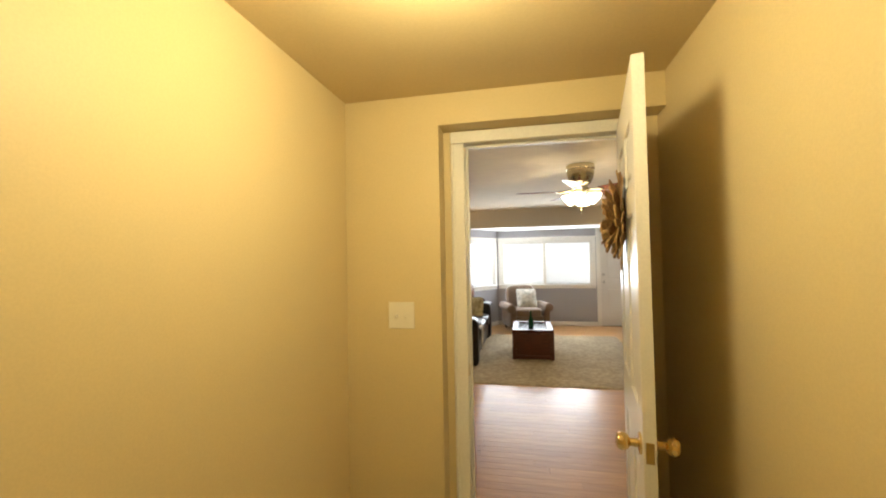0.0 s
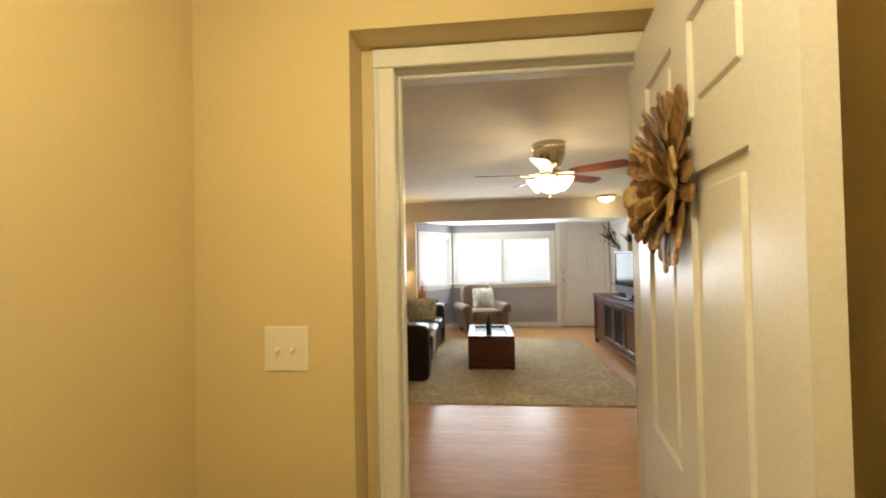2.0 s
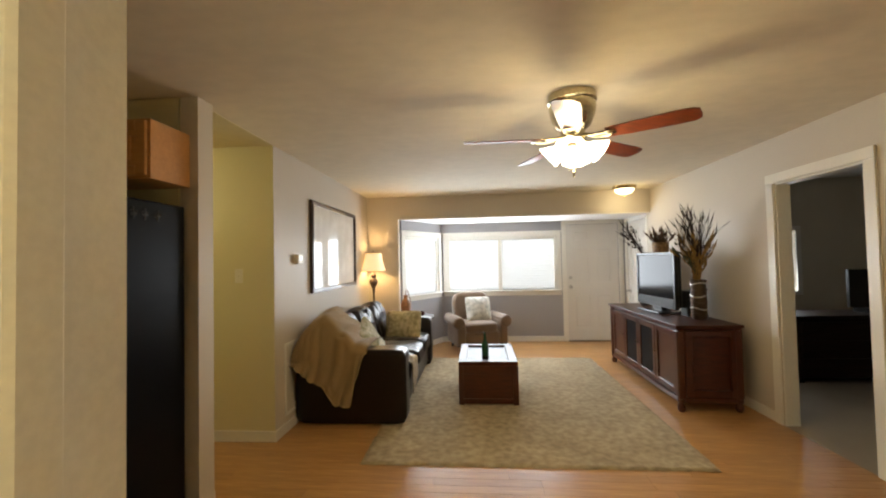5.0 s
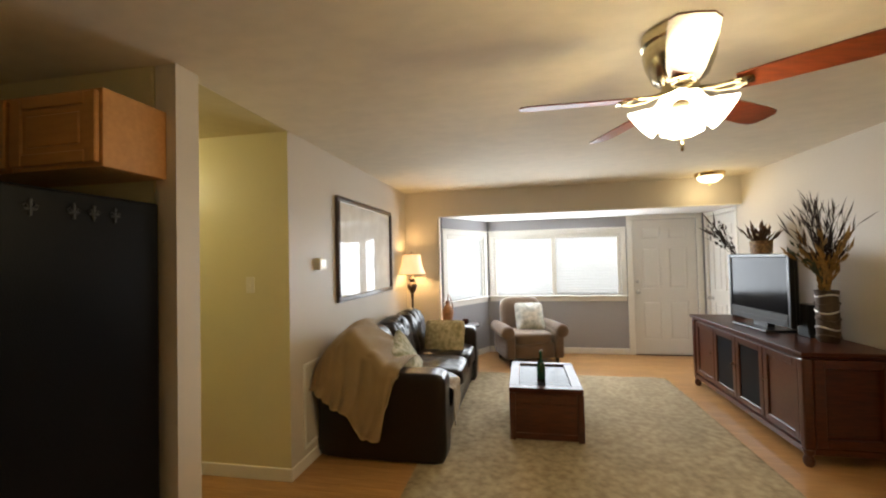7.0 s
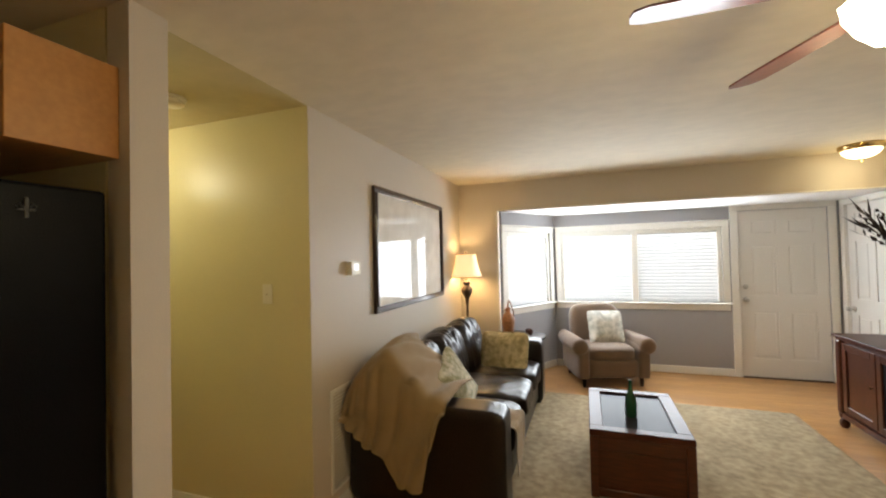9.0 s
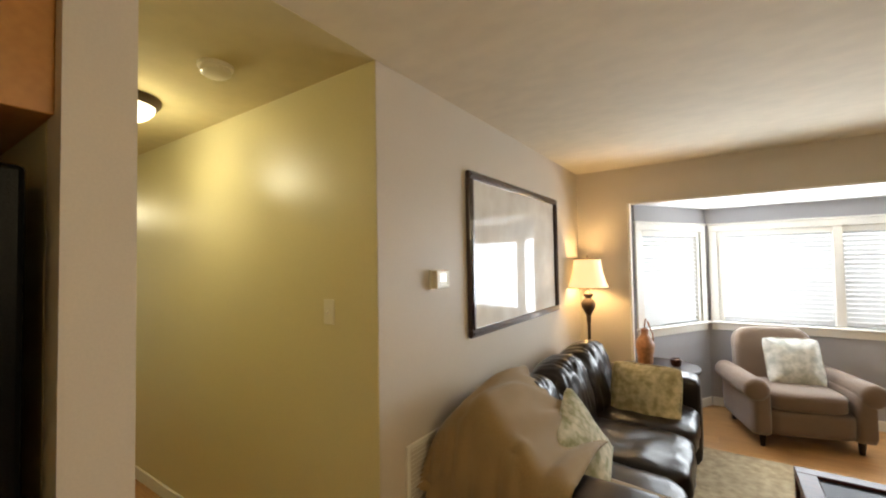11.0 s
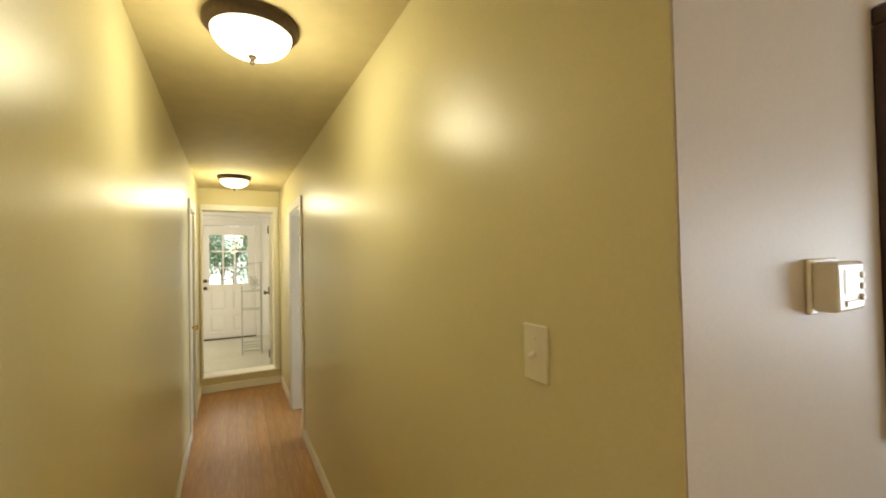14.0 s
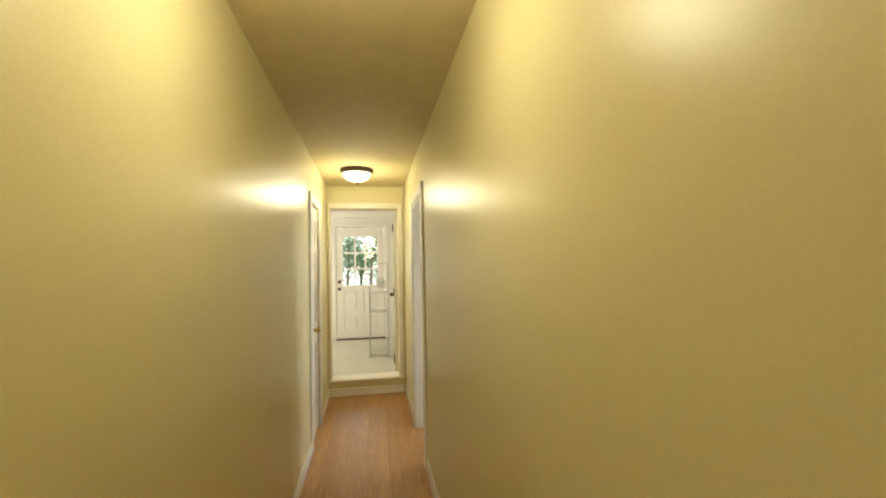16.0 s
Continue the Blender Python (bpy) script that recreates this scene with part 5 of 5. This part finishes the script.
# ---- the wreath on the open door ----
def wreath():
    on = Matrix.Translation((0.618, 2.075, 0.012)) @ Matrix.Rotation(DOOR_TURN, 4, "Z") @ pose(0.345, 0.0, 1.615, 90) @ Matrix.Diagonal((0.64, 0.74, 0.50, 1))
    w = thing("driftwood_wreath", on, "round wreath of layered driftwood chips on the door", "wreath")
    rnd = random.Random(4)
    pts = [(0.11 * math.cos(a), 0.11 * math.sin(a), 0.012) for a in [2 * math.pi * i / 24 for i in range(25)]]
    part("hoop", tube(bmesh.new(), pts, 0.012, 8), DRIED_BROWN, w, smooth=60)
    metas = []
    for k in range(6):
        c = cushion(bmesh.new(), 0.15, 0.050, 0.012, 6, 4.5, 0.009, k * 2.3, freq=26)
        metas.append(mesh_of(c, "wood_chip", WREATH_PALE if k % 3 == 1 else WREATH_BARK, 35))
    for ring, (n, r, z, tilt) in enumerate(((22, 0.195, 0.03, 10), (19, 0.155, 0.06, 26), (14, 0.115, 0.09, 44), (8, 0.085, 0.10, 62))):
        for k in range(n):
            a = 2 * math.pi * (k + 0.5 * ring + rnd.uniform(-0.15, 0.15)) / n
            o = new("wood_chip", metas[rnd.randrange(6)])
            o.parent = w
            s = rnd.uniform(0.8, 1.25)
            o.matrix_basis = Matrix.Rotation(a, 4, "Z") @ Matrix.Translation((r, 0, z)) @ Matrix.Rotation(radians(-tilt + rnd.uniform(-12, 12)), 4, "Y") @ Matrix.Rotation(rnd.uniform(-0.3, 0.3), 4, "Z") @ Matrix.Rotation(rnd.uniform(-0.5, 0.5), 4, "X") @ Matrix.Diagonal((s, s * rnd.uniform(0.8, 1.2), s, 1))


wreath()


# ---- the back room and what is outside it ----
def shelf_rack():
    r = thing("wire_shelf", pose(-7.85, 4.75, 0.18), "white wire shelf rack on the vinyl floor", "shelf")
    for x in (-0.12, 0.12):
        for y in (-0.14, 0.12):
            part("post", tube(bmesh.new(), [(x, y, 0), (x, y, 1.0 if y < 0 else 1.35)], 0.008, 6), WHITE_WIRE, r)
    for z in (0.06, 0.14, 0.65):
        bm = bmesh.new()
        for k in range(9):
            y = -0.14 + 0.0325 * k
            tube(bm, [(-0.12, y, z), (0.12, y, z)], 0.004, 5)
        for x in (-0.12, 0.12):
            tube(bm, [(x, -0.14, z), (x, 0.12, z)], 0.006, 5)
        part("wire_shelf_tray", bm, WHITE_WIRE, r)
    part("top_rail", tube(tube(bmesh.new(), [(-0.12, 0.12, 1.35), (0.12, 0.12, 1.35)], 0.008, 6), [(0.12, 0.12, 1.35), (0.12, -0.05, 1.33), (0.12, -0.08, 1.2), (0.12, 0.0, 1.1)], 0.006, 6), WHITE_WIRE, r)
    bm = bmesh.new()
    rnd = random.Random(3)
    for k in range(7):
        c = Vector((rnd.uniform(-0.06, 0.08), rnd.uniform(-0.08, 0.08), 0.98 + rnd.uniform(0, 0.14)))
        tube(bm, [c + Vector((0.0, 0.035 * math.cos(a), 0.035 * math.sin(a))) for a in [6.283 * i / 12 for i in range(13)]], 0.005, 5)
    part("wire_loops", bm, WHITE_WIRE, r)
    part("middle_tray", box(bmesh.new(), -0.12, 0.12, -0.14, 0.12, 0.92, 0.93), WHITE_WIRE, r)


shelf_rack()


def tree(x, y, seed, h=3.6):
    rnd = random.Random(seed)
    t = thing("tree", pose(x, y, -0.15), "leafy green tree in the back garden", "tree", "garden trees")
    tr = bmesh.new()
    tube(tr, [(0, 0, 0), (0.05, 0.03, h * 0.3), (0.0, 0.1, h * 0.62)], 0.09, 9, 0.5)
    ends = []
    for k in range(9):
        a, z = rnd.uniform(0, 6.28), h * rnd.uniform(0.2, 0.6)
        e = Vector((math.cos(a) * rnd.uniform(0.5, 1.1), math.sin(a) * rnd.uniform(0.5, 1.1), z + rnd.uniform(0.1, 1.2)))
        tube(tr, [(0.02, 0.03, z), tuple(e * 0.5 + Vector((0, 0, z * 0.5))), tuple(e)], 0.03, 6, 0.3)
        ends.append(e)
    part("trunk", tr, BARK, t, smooth=60)
    lf = bmesh.new()
    for e in ends * 2:
        for _ in range(75):
            p = e + Vector((rnd.gauss(0, 0.3), rnd.gauss(0, 0.3), rnd.gauss(0, 0.3)))
            d = Vector((rnd.gauss(0, 1), rnd.gauss(0, 1), rnd.gauss(0, 1))).normalized()
            s = d.orthogonal().normalized()
            v = [lf.verts.new(q) for q in (p, p + d * 0.05 + s * 0.03, p + d * 0.11, p + d * 0.05 - s * 0.03)]
            lf.faces.new(v)
    part("crown", lf, FOLIAGE, t)


for k, (x, y) in enumerate(((-20.0, 3.4), (-20.6, 4.4), (-21.4, 5.4), (-21.0, 2.6), (-22.2, 3.9))):
    tree(x, y, 40 + k)

bm = bmesh.new()
bmesh.ops.create_grid(bm, x_segments=1, y_segments=1, size=0.5)
bmesh.ops.scale(bm, vec=(9, 20, 1), verts=bm.verts)
bd = tagged(new("backdrop", mesh_of(bm, "backdrop", HAZE)), "hazy green distance behind the garden trees", "backdrop", "", "structure")
bd.matrix_world = pose(-27, 4, 4, 0, 90, 0)

# ---- the bedroom seen through its doorway ----
ww = tagged(thing("window_3", pose(3.98, 7.6, 0), "white bedroom window with lowered blinds", "window"), kind="structure")
part("window_frame", box(box(box(boxed(3.89, 3.95, -0.015, 0, 0.9, 1.81), 4.75, 4.81, -0.015, 0, 0.9, 1.81), 3.95, 4.75, -0.015, 0, 1.75, 1.81), 3.95, 4.75, -0.03, 0, 0.9, 0.95), TRIM_PAINT, ww, at=Matrix.Translation((-4.35, 0, 0)))
slat = mesh_of(boxed(-0.39, 0.39, -0.0125, 0.0125, -0.0006, 0.0006), "slat", BLIND)
for k in range(32):
    o = new("slat", slat)
    o.parent = ww
    o.matrix_basis = pose(0, 0.03, 0.965 + k * 0.0245, 46)
bm = bmesh.new()
bmesh.ops.create_grid(bm, x_segments=1, y_segments=1, size=0.5)
bd = tagged(new("backdrop", mesh_of(bm, "backdrop", OUTSIDE)), "bright washed-out daylight outside the bedroom", "backdrop", "", "structure")
bd.matrix_world = pose(3.98, 7.9, 1.35, 90)
dr = thing("dresser", pose(4.15, 6.95, 0), "dark wooden dresser under the bedroom window", "dresser")
part("body", boxed(-0.45, 0.75, -0.24, 0.24, 0.06, 0.72, bevel=0.006), ESPRESSO, dr)
part("top", boxed(-0.47, 0.77, -0.26, 0.26, 0.722, 0.75, bevel=0.005), ESPRESSO, dr)
for k in range(3):
    part("drawer", boxed(-0.42, 0.72, -0.256, -0.2405, 0.1 + k * 0.2, 0.28 + k * 0.2, bevel=0.004), ESPRESSO, dr)
for x in (-0.4, 0.7):
    part("foot", boxed(x - 0.03, x + 0.03, -0.2, 0.2, 0, 0.06), ESPRESSO, dr)
ms = thing("dark_screen", pose(4.62, 6.95, 0.75), "dark flat screen standing on the dresser", "screen")
part("panel", boxed(-0.18, 0.3, -0.02, 0.02, 0.06, 0.5, bevel=0.005), BLACK_PLASTIC, ms)
part("foot", boxed(-0.05, 0.17, -0.1, 0.1, 0, 0.06, bevel=0.005), BLACK_PLASTIC, ms)

# ---- floor boards, last ----
BOARD_W = 0.083
rnd = random.Random(11)
shared = {}


def board_mesh(length, width):
    key = (round(length, 2), round(width, 3))
    if key not in shared:
        shared[key] = mesh_of(boxed(0, key[0] - 0.0007, 0, key[1] - 0.0007, -0.014, 0.0, bevel=0.0006), "plank", FLOOR_WOOD)
    return shared[key]


rest, count = bmesh.new(), 0
y = 2.22
while y < 9.08:
    wide = min(BOARD_W, 9.08 - y)
    west = -6.760 if 4.10 <= y + wide / 2 <= 5.13 else (-4.2 if y < 4.2 else -1.515 if y < 8.0 else -1.1)
    x = west
    while x < 2.71 - 0.01:
        ln = min(round(rnd.uniform(0.5, 1.4) / 0.1) * 0.1, 2.71 - x)
        if 2.71 - x - ln < 0.25:
            ln = 2.71 - x
        on_rug = -0.7 < x and x + ln < 1.74 and 4.8 < y < 7.8
        near = (x > -6.8 and 4.15 < y < 5.2 and x < 0.2) or (2.2 < y < 4.8 and -1.5 < x < 2.6) or (x > 0.9 and not on_rug)
        if near and count < 300:
            o = new("plank", board_mesh(ln, wide))
            o.parent = floor
            o.location = (x, y, 0)
            count += 1
        elif not on_rug:
            box(rest, x, x + ln - 0.0007, y, y + wide - 0.0007, -0.014, 0.0)
        else:
            box(rest, x, x + ln - 0.0007, y, y + wide - 0.0007, -0.014, 0.0)
        x += ln
    y += wide
tagged(part("planks", rest, FLOOR_WOOD, floor), kind="stuff")
